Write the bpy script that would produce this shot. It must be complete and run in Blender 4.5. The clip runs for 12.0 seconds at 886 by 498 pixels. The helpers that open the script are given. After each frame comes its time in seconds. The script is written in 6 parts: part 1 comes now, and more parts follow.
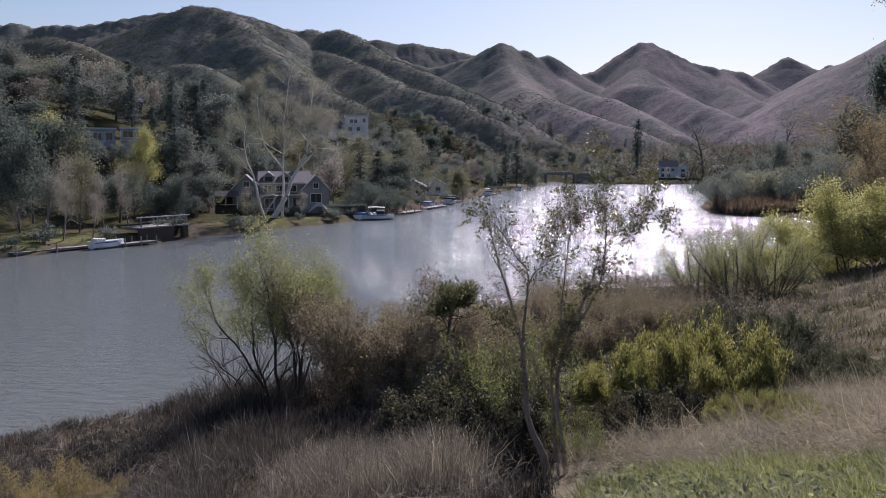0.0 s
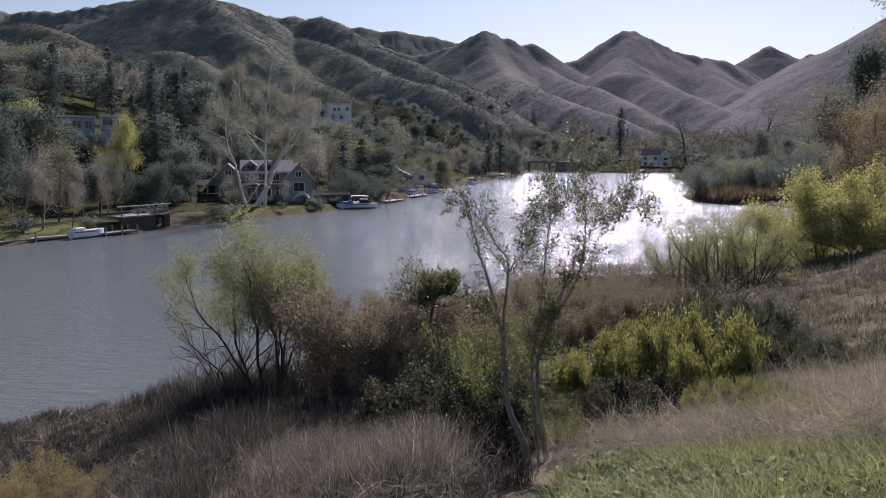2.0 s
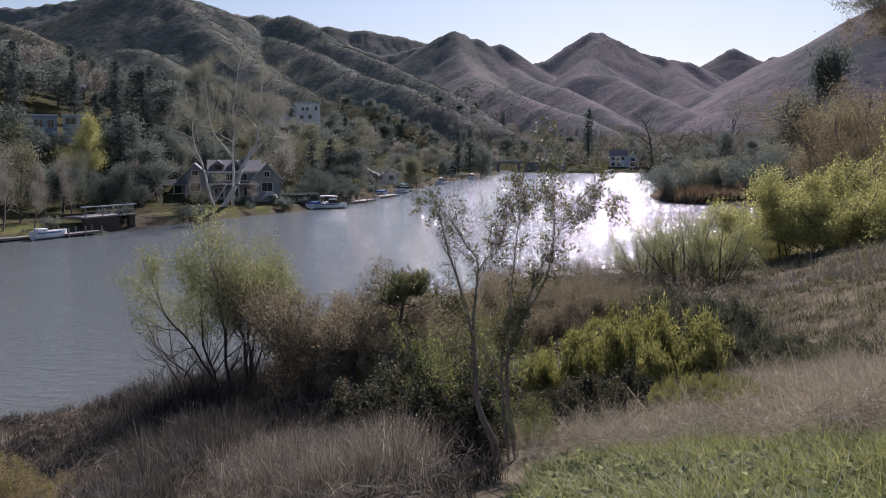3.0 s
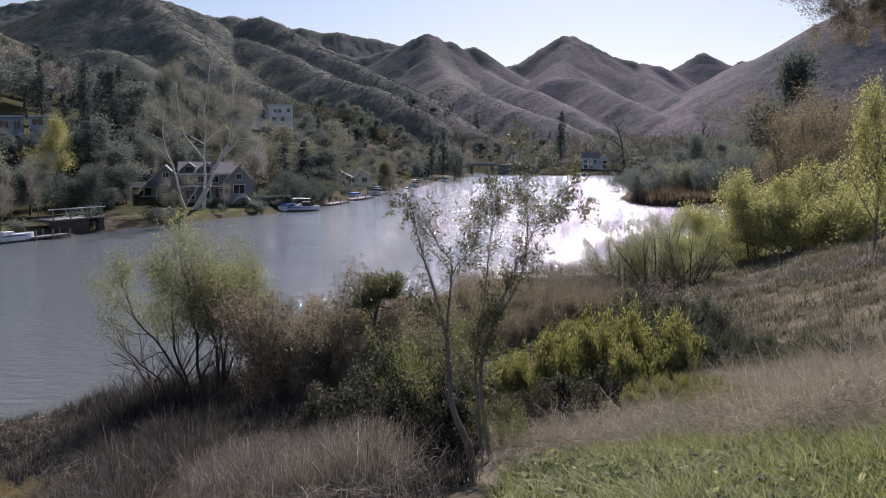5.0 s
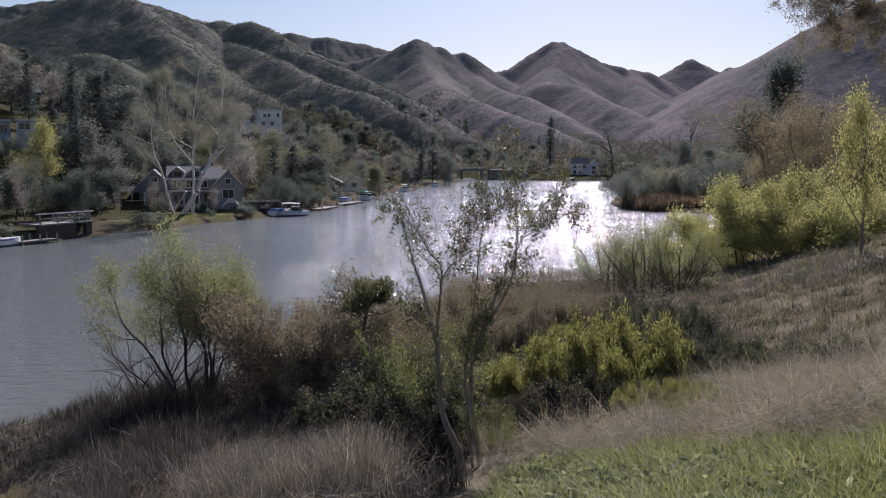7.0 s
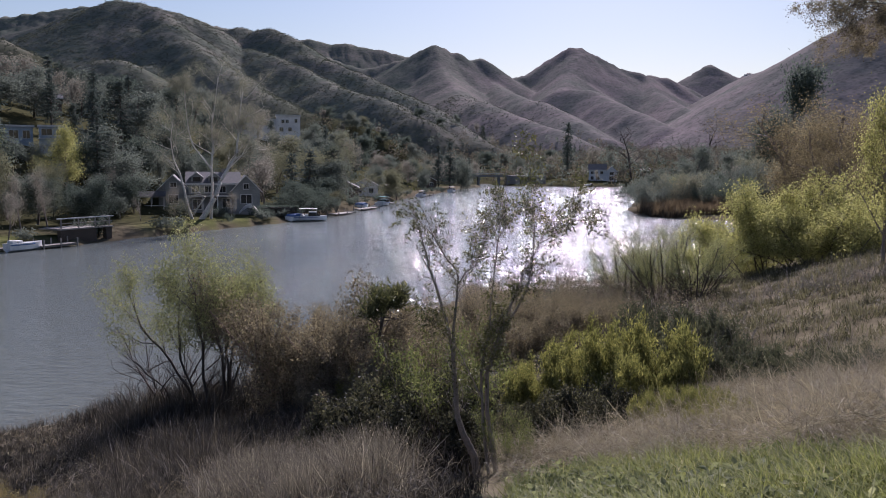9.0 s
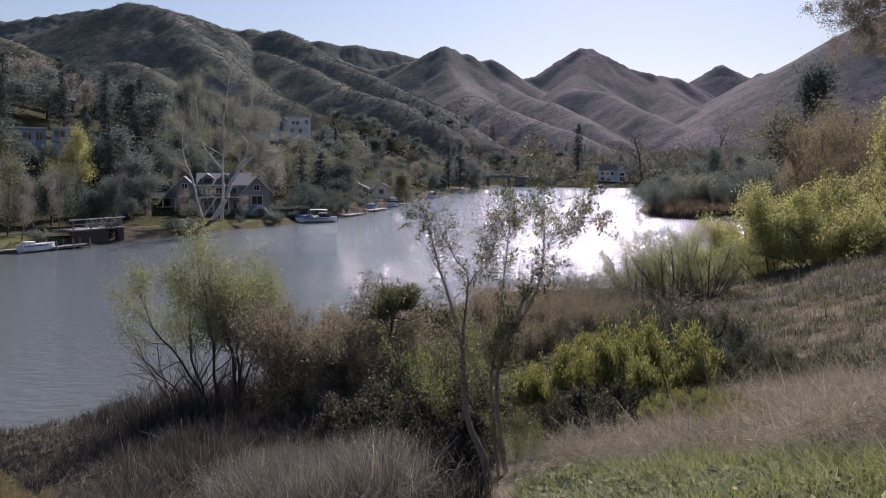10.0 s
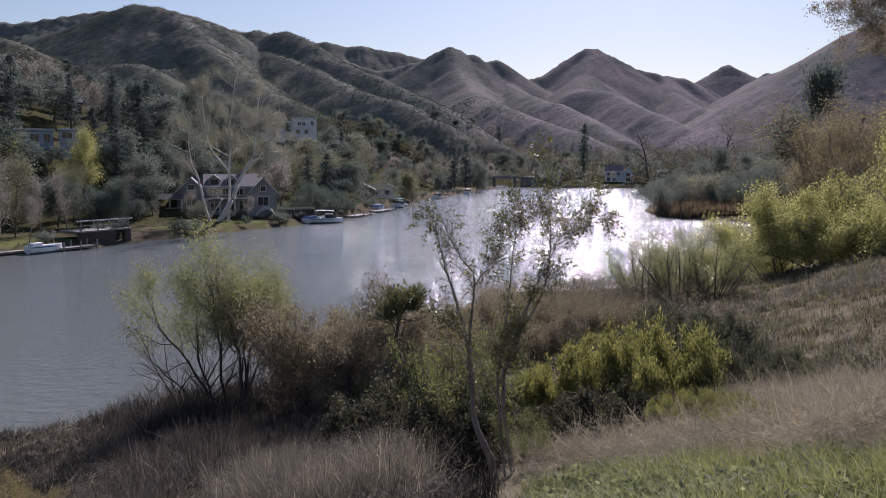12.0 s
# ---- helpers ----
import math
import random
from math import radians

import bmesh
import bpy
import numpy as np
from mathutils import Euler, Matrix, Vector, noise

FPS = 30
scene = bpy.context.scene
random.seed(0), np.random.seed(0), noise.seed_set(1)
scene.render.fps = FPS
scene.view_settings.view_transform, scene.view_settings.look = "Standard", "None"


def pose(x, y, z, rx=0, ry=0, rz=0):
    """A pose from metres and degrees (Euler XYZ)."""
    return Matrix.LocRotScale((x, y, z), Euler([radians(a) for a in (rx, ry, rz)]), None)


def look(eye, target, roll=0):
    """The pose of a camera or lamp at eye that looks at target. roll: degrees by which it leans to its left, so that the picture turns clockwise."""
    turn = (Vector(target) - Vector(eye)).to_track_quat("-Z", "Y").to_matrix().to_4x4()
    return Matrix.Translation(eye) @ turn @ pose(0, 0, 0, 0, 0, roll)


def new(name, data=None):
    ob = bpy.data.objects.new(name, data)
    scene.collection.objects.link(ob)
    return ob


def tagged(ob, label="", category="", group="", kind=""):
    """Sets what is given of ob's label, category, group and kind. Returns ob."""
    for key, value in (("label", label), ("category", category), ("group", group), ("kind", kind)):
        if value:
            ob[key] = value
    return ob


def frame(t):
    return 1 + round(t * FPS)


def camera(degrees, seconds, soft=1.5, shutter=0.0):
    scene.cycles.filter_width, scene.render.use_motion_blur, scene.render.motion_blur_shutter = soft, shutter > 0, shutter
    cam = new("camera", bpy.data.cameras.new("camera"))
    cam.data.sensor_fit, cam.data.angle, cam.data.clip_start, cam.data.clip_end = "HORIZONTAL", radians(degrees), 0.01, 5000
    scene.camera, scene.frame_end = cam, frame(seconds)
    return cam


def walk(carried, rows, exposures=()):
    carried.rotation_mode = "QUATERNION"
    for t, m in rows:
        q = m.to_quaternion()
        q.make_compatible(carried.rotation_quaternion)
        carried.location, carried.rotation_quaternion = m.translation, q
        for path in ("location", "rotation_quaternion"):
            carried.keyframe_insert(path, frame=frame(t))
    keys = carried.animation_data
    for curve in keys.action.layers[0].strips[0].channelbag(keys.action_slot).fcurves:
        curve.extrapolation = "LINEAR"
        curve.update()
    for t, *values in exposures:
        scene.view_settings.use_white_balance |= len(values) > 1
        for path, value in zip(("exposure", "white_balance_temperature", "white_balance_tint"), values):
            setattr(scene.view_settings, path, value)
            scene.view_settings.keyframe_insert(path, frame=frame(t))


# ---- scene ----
cam = camera(60.2, 12.0, soft=0.75)
# seconds, place, turn to the left, tilt, roll
PATH = [
    (0, 0.000, 0.000, 9.001, -0.00, -6.16, 0.01),
    (0.5, 0.005, -0.009, 8.996, -0.02, -6.43, -0.04),
    (1, 0.042, -0.021, 8.998, -0.22, -6.72, 0.03),
    (1.5, 0.054, -0.024, 9.002, -0.45, -6.94, 0.00),
    (2, 0.059, -0.008, 9.008, -1.21, -7.01, 0.00),
    (2.5, 0.062, -0.022, 9.009, -2.52, -7.01, -0.05),
    (3, 0.060, -0.020, 9.004, -3.48, -7.00, -0.10),
    (5, 0.057, -0.035, 9.007, -5.45, -6.82, -0.19),
    (5.5, 0.054, -0.041, 9.009, -5.82, -6.74, -0.24),
    (6, 0.061, -0.035, 9.007, -6.09, -6.62, -0.24),
    (6.5, 0.050, -0.041, 9.007, -6.29, -6.54, -0.31),
    (8.5, 0.061, -0.021, 9.003, -5.37, -6.09, -0.35),
    (9, 0.056, -0.028, 9.002, -4.96, -6.02, -0.39),
    (9.5, 0.060, -0.028, 9.005, -4.60, -5.96, -0.32),
    (10, 0.059, -0.025, 9.007, -4.21, -5.95, -0.31),
    (10.5, 0.052, -0.039, 9.011, -3.85, -5.94, -0.28),
    (11, 0.056, -0.041, 9.008, -3.60, -5.93, -0.29),
    (11.5, 0.049, -0.051, 9.007, -3.60, -5.91, -0.26),
    (12, 0.048, -0.039, 9.008, -3.78, -5.90, -0.20),
]
walk(cam, [(t, pose(x, y, z, 90 + p, r, a)) for t, x, y, z, a, p, r in PATH],
     exposures=[(t, e, 5750, 29.5) for t, e in ((0, 0.98), (1.5, 0.98), (2.5, 0.97), (5, 1.02), (5.5, 1.10), (6, 0.97), (6.5, 0.91), (8.5, 0.91), (12, 0.92))])

# ---- light: low hazy afternoon sun ahead, over the right-hand end of the lake ----
SUN_AZ, SUN_EL = 17.5, 34.0
world = bpy.data.worlds.new("sky")
scene.world = world
world.use_nodes = True
wn = world.node_tree.nodes
sky = wn.new("ShaderNodeTexSky")
sky.sky_type = "NISHITA"
sky.sun_disc = False
sky.sun_elevation, sky.sun_rotation = radians(SUN_EL), radians(SUN_AZ)
sky.air_density, sky.dust_density, sky.ozone_density = 1.4, 0.45, 1.3
wn["Background"].inputs["Strength"].default_value = 0.042
world.node_tree.links.new(sky.outputs[0], wn["Background"].inputs["Color"])
sun = new("sun", bpy.data.lights.new("sun", "SUN"))
sun.data.energy, sun.data.angle, sun.data.color = 4.8, radians(0.6), (1.0, 0.93, 0.82)
sx, sy = math.sin(radians(SUN_AZ)), math.cos(radians(SUN_AZ))
sun.matrix_world = look((sx * 300, sy * 300, 300 * math.tan(radians(SUN_EL))), (0, 0, 0))


# ---- small tools ----
def fade(a, b, x):
    t = np.clip((x - a) / (b - a), 0, 1)
    return t * t * (3 - 2 * t)


def lattice(ix, iy, seed):
    h = np.sin(ix * 127.1 + iy * 311.7 + seed * 74.7) * 43758.5453
    return h - np.floor(h)


def value_noise(x, y, seed=0):
    ix, iy = np.floor(x), np.floor(y)
    fx, fy = x - ix, y - iy
    fx, fy = fx * fx * (3 - 2 * fx), fy * fy * (3 - 2 * fy)
    a, b = lattice(ix, iy, seed), lattice(ix + 1, iy, seed)
    c, d = lattice(ix, iy + 1, seed), lattice(ix + 1, iy + 1, seed)
    return (a * (1 - fx) + b * fx) * (1 - fy) + (c * (1 - fx) + d * fx) * fy


def fbm(x, y, octaves=4, seed=0):
    out, amp = 0, 0.5
    for i in range(octaves):
        out = out + amp * (value_noise(x, y, seed + i) - 0.5)
        x, y, amp = x * 2.03 + 17.3, y * 2.03 - 9.1, amp * 0.5
    return out


# ---- the lake and the land ----
NEAR_SHORE = [(-80, -60), (-34, 4), (-20, 20), (-13, 26), (-5, 31), (1, 42), (7, 55), (18, 57.5), (27, 60), (34, 68)]
RIGHT_SHORE = [(34, 68), (46, 86), (57, 107), (63, 130), (52, 146), (57, 170), (75, 215), (95, 290), (135, 390)]
END_SHORE = [(135, 390), (70, 396), (66, 450), (54, 450), (52, 372)]
LEFT_SHORE = [(52, 372), (40, 345), (26, 290), (12, 243), (-4, 170), (-14, 128), (-29, 101), (-44, 76), (-75, 30), (-130, -60)]
LAKE = NEAR_SHORE + RIGHT_SHORE[1:] + END_SHORE[1:] + LEFT_SHORE[1:]
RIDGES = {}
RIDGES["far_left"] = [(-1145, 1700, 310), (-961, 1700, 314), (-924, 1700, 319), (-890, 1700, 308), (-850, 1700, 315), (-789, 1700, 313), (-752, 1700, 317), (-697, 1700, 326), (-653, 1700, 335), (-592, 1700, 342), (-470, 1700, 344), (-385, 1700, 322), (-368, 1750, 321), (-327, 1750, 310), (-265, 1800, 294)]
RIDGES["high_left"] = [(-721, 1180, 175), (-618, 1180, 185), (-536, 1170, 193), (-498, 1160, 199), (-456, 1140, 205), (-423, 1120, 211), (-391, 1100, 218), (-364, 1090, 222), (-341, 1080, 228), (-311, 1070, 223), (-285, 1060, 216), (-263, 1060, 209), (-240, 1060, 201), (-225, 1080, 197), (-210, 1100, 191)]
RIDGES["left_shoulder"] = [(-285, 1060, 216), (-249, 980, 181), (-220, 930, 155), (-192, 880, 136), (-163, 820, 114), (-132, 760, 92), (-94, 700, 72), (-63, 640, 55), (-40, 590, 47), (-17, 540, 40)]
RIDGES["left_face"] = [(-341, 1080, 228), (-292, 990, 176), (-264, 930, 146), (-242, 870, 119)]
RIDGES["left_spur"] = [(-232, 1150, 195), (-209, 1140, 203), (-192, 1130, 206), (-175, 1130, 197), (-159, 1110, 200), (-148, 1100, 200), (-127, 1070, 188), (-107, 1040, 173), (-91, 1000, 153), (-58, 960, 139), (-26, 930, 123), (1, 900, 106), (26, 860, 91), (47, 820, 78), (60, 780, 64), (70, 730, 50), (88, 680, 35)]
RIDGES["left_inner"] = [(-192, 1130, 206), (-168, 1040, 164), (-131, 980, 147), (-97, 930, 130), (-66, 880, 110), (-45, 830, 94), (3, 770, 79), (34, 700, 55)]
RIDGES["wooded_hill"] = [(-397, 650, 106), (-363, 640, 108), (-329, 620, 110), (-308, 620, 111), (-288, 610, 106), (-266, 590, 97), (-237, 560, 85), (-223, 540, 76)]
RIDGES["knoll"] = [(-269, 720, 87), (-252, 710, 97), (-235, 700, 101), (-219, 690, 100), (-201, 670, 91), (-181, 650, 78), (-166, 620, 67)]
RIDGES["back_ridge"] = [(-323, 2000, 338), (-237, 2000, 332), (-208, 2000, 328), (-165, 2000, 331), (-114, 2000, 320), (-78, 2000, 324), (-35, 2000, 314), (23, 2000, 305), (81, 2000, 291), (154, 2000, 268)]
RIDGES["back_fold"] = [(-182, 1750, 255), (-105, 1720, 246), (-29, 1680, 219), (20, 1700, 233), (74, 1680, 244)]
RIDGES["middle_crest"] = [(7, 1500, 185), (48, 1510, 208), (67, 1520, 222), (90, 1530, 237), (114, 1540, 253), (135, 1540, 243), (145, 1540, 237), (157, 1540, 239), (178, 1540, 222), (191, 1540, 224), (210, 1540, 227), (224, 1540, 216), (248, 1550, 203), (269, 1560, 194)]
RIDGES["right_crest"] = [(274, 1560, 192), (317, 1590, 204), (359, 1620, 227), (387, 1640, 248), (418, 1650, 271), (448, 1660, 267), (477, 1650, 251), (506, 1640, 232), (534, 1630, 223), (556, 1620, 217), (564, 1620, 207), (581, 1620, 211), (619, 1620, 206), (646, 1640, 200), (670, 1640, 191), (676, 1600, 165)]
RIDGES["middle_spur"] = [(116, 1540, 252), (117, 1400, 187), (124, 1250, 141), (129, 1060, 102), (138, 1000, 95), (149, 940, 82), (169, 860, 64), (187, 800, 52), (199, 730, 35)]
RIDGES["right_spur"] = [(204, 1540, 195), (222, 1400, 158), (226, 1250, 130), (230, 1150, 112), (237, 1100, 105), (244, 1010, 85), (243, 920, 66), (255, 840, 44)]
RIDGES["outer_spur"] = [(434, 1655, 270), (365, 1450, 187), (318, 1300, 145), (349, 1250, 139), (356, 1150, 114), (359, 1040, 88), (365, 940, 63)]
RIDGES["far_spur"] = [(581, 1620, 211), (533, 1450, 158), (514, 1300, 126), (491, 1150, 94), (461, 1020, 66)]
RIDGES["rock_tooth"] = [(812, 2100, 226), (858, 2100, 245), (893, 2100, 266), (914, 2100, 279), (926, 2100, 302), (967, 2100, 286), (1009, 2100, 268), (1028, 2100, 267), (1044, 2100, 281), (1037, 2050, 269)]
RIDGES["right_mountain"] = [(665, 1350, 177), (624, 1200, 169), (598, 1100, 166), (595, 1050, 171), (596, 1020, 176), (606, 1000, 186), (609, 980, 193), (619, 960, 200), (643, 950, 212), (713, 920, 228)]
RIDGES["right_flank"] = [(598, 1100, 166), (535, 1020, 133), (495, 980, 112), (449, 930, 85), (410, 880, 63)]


def line_distance(x, y, line):
    best = np.full(x.shape, 1e9)
    for (ax, ay), (bx, by) in zip(line, line[1:]):
        dx, dy = bx - ax, by - ay
        t = np.clip(((x - ax) * dx + (y - ay) * dy) / (dx * dx + dy * dy), 0, 1)
        best = np.minimum(best, np.hypot(x - ax - t * dx, y - ay - t * dy))
    return best


def in_lake(x, y):
    inside = np.zeros(x.shape, bool)
    for (ax, ay), (bx, by) in zip(LAKE, LAKE[1:] + LAKE[:1]):
        cross = (ay > y) != (by > y)
        inside ^= cross & (x < (bx - ax) * (y - ay) / ((by - ay) or 1e-9) + ax)
    return inside


def ridge_height(x, y, nodes, seed, blunt):
    """A crest that falls off to both sides in spurs and gullies."""
    best, run = np.full(x.shape, -1e3), 0
    for (ax, ay, az), (bx, by, bz) in zip(nodes, nodes[1:]):
        dx, dy = bx - ax, by - ay
        ln = math.hypot(dx, dy)
        t0 = ((x - ax) * dx + (y - ay) * dy) / (ln * ln)
        t = np.clip(t0, 0, 1)
        d = np.hypot(x - ax - t * dx, y - ay - t * dy)
        s = run + np.clip(t0, -0.6, 1.6) * ln
        cut = fade(0, 1, np.abs(value_noise(s / 130 + 0.003 * d, d / 700, seed) - 0.5) * 2)
        fall = 0.08 * np.minimum(d, 70) + 0.54 * (np.sqrt(d * d + blunt * blunt) - blunt) + 0.00016 * np.minimum(d, 900) ** 2 * -0.4
        best = np.maximum(best, az + t * (bz - az) - fall + (cut - 0.9) * np.clip((d - 18) * 0.11, 0, 15))
        run += ln
    return best


def land(x, y):
    """Height of the ground, and how far a place is from the near shore, the far bank and the crests."""
    x, y = np.asarray(x, float), np.asarray(y, float)
    wx = x + 5 * fbm(x / 22, y / 22, 3, 5) * fade(30, 120, np.hypot(x, y))
    wy = y + 5 * fbm(x / 22, y / 22, 3, 9) * fade(30, 120, np.hypot(x, y))
    dn, dr = line_distance(wx, wy, NEAR_SHORE), line_distance(wx, wy, RIGHT_SHORE)
    de, dl = line_distance(wx, wy, END_SHORE), line_distance(wx, wy, LEFT_SHORE)
    zn = 0.02 + 0.045 * dn + 0.0075 * np.minimum(dn, 28.5) ** 2 - 0.02 * np.maximum(dn - 28.5, 0)
    zn = zn + 0.45 * fbm(x / 6, y / 6, 3, 2) * fade(2, 12, dn) * fade(6, 16, np.hypot(x, y))
    zl = 0.75 * fade(0, 1.2, dl) + 0.05 * dl + 0.32 * np.maximum(dl - 16, 0) - 0.20 * np.maximum(dl - 95, 0) - 0.15 * np.maximum(dl - 190, 0)
    zl = zl + 3.5 * fbm(x / 40, y / 40, 3, 3) * fade(15, 60, dl)
    zr = 0.6 * fade(0, 2, dr) + 0.01 * dr + 0.14 * np.clip(dr - 12, 0, 85) + 2 * fbm(x / 40, y / 40, 3, 4) * fade(10, 60, dr)
    ze = 0.8 * fade(0, 2, de) + 0.03 * de
    ws = [1 / (d + 0.5) ** 4 for d in (dn, dr, de, dl)]
    z = (ws[0] * zn + ws[1] * zr + ws[2] * ze + ws[3] * zl) / sum(ws)
    z = np.minimum(z, 60 + 0.01 * z)
    near = np.minimum(np.minimum(dn, dr), np.minimum(de, dl))
    lake = in_lake(wx, wy)
    peak = np.full(x.shape, -1e3)
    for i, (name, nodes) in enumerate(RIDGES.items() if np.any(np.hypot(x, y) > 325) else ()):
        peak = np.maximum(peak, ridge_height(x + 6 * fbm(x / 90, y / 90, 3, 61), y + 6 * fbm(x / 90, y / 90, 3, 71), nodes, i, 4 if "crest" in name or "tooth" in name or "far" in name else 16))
    r = np.hypot(x, y)
    rocky = np.abs(fbm(x / 55, y / 55, 4, 21))
    peak = peak - rocky * 5 * np.clip((260 - peak) / 120, 0.15, 1) + 1.6 * fbm(x / 16, y / 16, 3, 31)
    peak = peak + (13 * np.abs(fbm(x / 17, y / 17, 3, 33)) - 1) * fade(190, 245, peak)
    far = fade(330, 520, r)
    z = np.maximum(z, np.where(far > 0, peak * far - 40 * (1 - far), -50))
    z = np.where(lake, -np.minimum(1.6, 0.35 * near), z)
    return z, dn, dl, dr, lake, peak


def ground_z(x, y):
    return float(land(np.array([x]), np.array([y]))[0][0])


# ---- materials ----
def material(name):
    m = bpy.data.materials.new(name)
    m.use_nodes = True
    return m, m.node_tree.nodes, m.node_tree.links, m.node_tree.nodes["Principled BSDF"]


def ramp(nodes, links, source, stops):
    r = nodes.new("ShaderNodeValToRGB")
    links.new(source, r.inputs[0])
    while len(r.color_ramp.elements) < len(stops):
        r.color_ramp.elements.new(0.5)
    for e, (p, c) in zip(r.color_ramp.elements, stops):
        e.position, e.color = p, (*c, 1)
    return r.outputs[0]


def noise_node(nodes, links, scale, detail=4, rough=0.55, vector=None, kind="ShaderNodeTexNoise"):
    n = nodes.new(kind)
    n.inputs["Scale"].default_value = scale
    if kind == "ShaderNodeTexNoise":
        n.inputs["Detail"].default_value, n.inputs["Roughness"].default_value = detail, rough
    if vector:
        links.new(vector, n.inputs["Vector"])
    return n.outputs[0]


def mixed(nodes, links, fac, a, b, blend="MIX"):
    m = nodes.new("ShaderNodeMix")
    m.data_type, m.blend_type = "RGBA", blend
    for socket, v in ((m.inputs[0], fac), (m.inputs[6], a), (m.inputs[7], b)):
        if isinstance(v, (int, float)):
            socket.default_value = v
        elif isinstance(v, tuple):
            socket.default_value = (*v, 1)
        else:
            links.new(v, socket)
    return m.outputs[2]


def bumped(nodes, links, bsdf, height, strength, distance):
    b = nodes.new("ShaderNodeBump")
    b.inputs["Strength"].default_value, b.inputs["Distance"].default_value = strength, distance
    links.new(height, b.inputs["Height"])
    links.new(b.outputs[0], bsdf.inputs["Normal"])


def position(nodes):
    return nodes.new("ShaderNodeNewGeometry").outputs["Position"]


def rough_surface(name, dark, light, scale=3.0, roughness=0.85, bump=0.4, distance=0.01, metallic=0.0, spots=None):
    """A worn surface: colour varied at two scales, with fine relief."""
    m, n, l, b = material(name)
    v = n.new("ShaderNodeTexCoord").outputs["Object"]
    big, small = noise_node(n, l, scale * 0.25, 3, 0.5, v), noise_node(n, l, scale * 4, 6, 0.6, v)
    c = ramp(n, l, small, [(0.3, dark), (0.7, light)])
    tone = ramp(n, l, big, [(0.3, (0.72, 0.72, 0.72)), (0.7, (1.1, 1.08, 1.05))])
    l.new(mixed(n, l, 0.8, c, tone, "MULTIPLY"), b.inputs["Base Color"])
    b.inputs["Roughness"].default_value, b.inputs["Metallic"].default_value = roughness, metallic
    bumped(n, l, b, small, bump, distance)
    return m


def leaf_material(name, dark, light, odd, through_share=0.45, gloss=0.35, shine=0.12, pale=0.3, even=0.0):
    """Leaves, each of its own tone, that let part of the light through."""
    m, n, l, b = material(name)
    g = n.new("ShaderNodeNewGeometry")
    dark, light, odd = ([v * (1 - pale) + pale * sum(c) / 3 for v in c] for c in (dark, light, odd))
    dark, odd = ([a * even + b * (1 - even) for a, b in zip(light, c)] for c in (dark, odd))
    c = ramp(n, l, g.outputs["Random Per Island"], [(0.0, dark), (0.55, light), (0.88, light), (1.0, odd)])
    patch = noise_node(n, l, 0.9, 3, 0.5, g.outputs["Position"])
    c = mixed(n, l, 0.7, c, ramp(n, l, patch, [(0.3, (0.6, 0.62, 0.6)), (0.7, (1.15, 1.12, 1.0))]), "MULTIPLY")
    l.new(c, b.inputs["Base Color"])
    b.inputs["Roughness"].default_value = 1 - gloss
    b.inputs["Specular IOR Level"].default_value = shine
    t = n.new("ShaderNodeBsdfTranslucent")
    l.new(mixed(n, l, 1.0, c, (1.2, 1.2, 0.88) if even < 0.5 else (1.06, 1.12, 1.06), "MULTIPLY"), t.inputs["Color"])
    mix = n.new("ShaderNodeMixShader")
    mix.inputs[0].default_value = through_share
    l.new(b.outputs[0], mix.inputs[1]), l.new(t.outputs[0], mix.inputs[2])
    l.new(mix.outputs[0], n["Material Output"].inputs["Surface"])
    return m


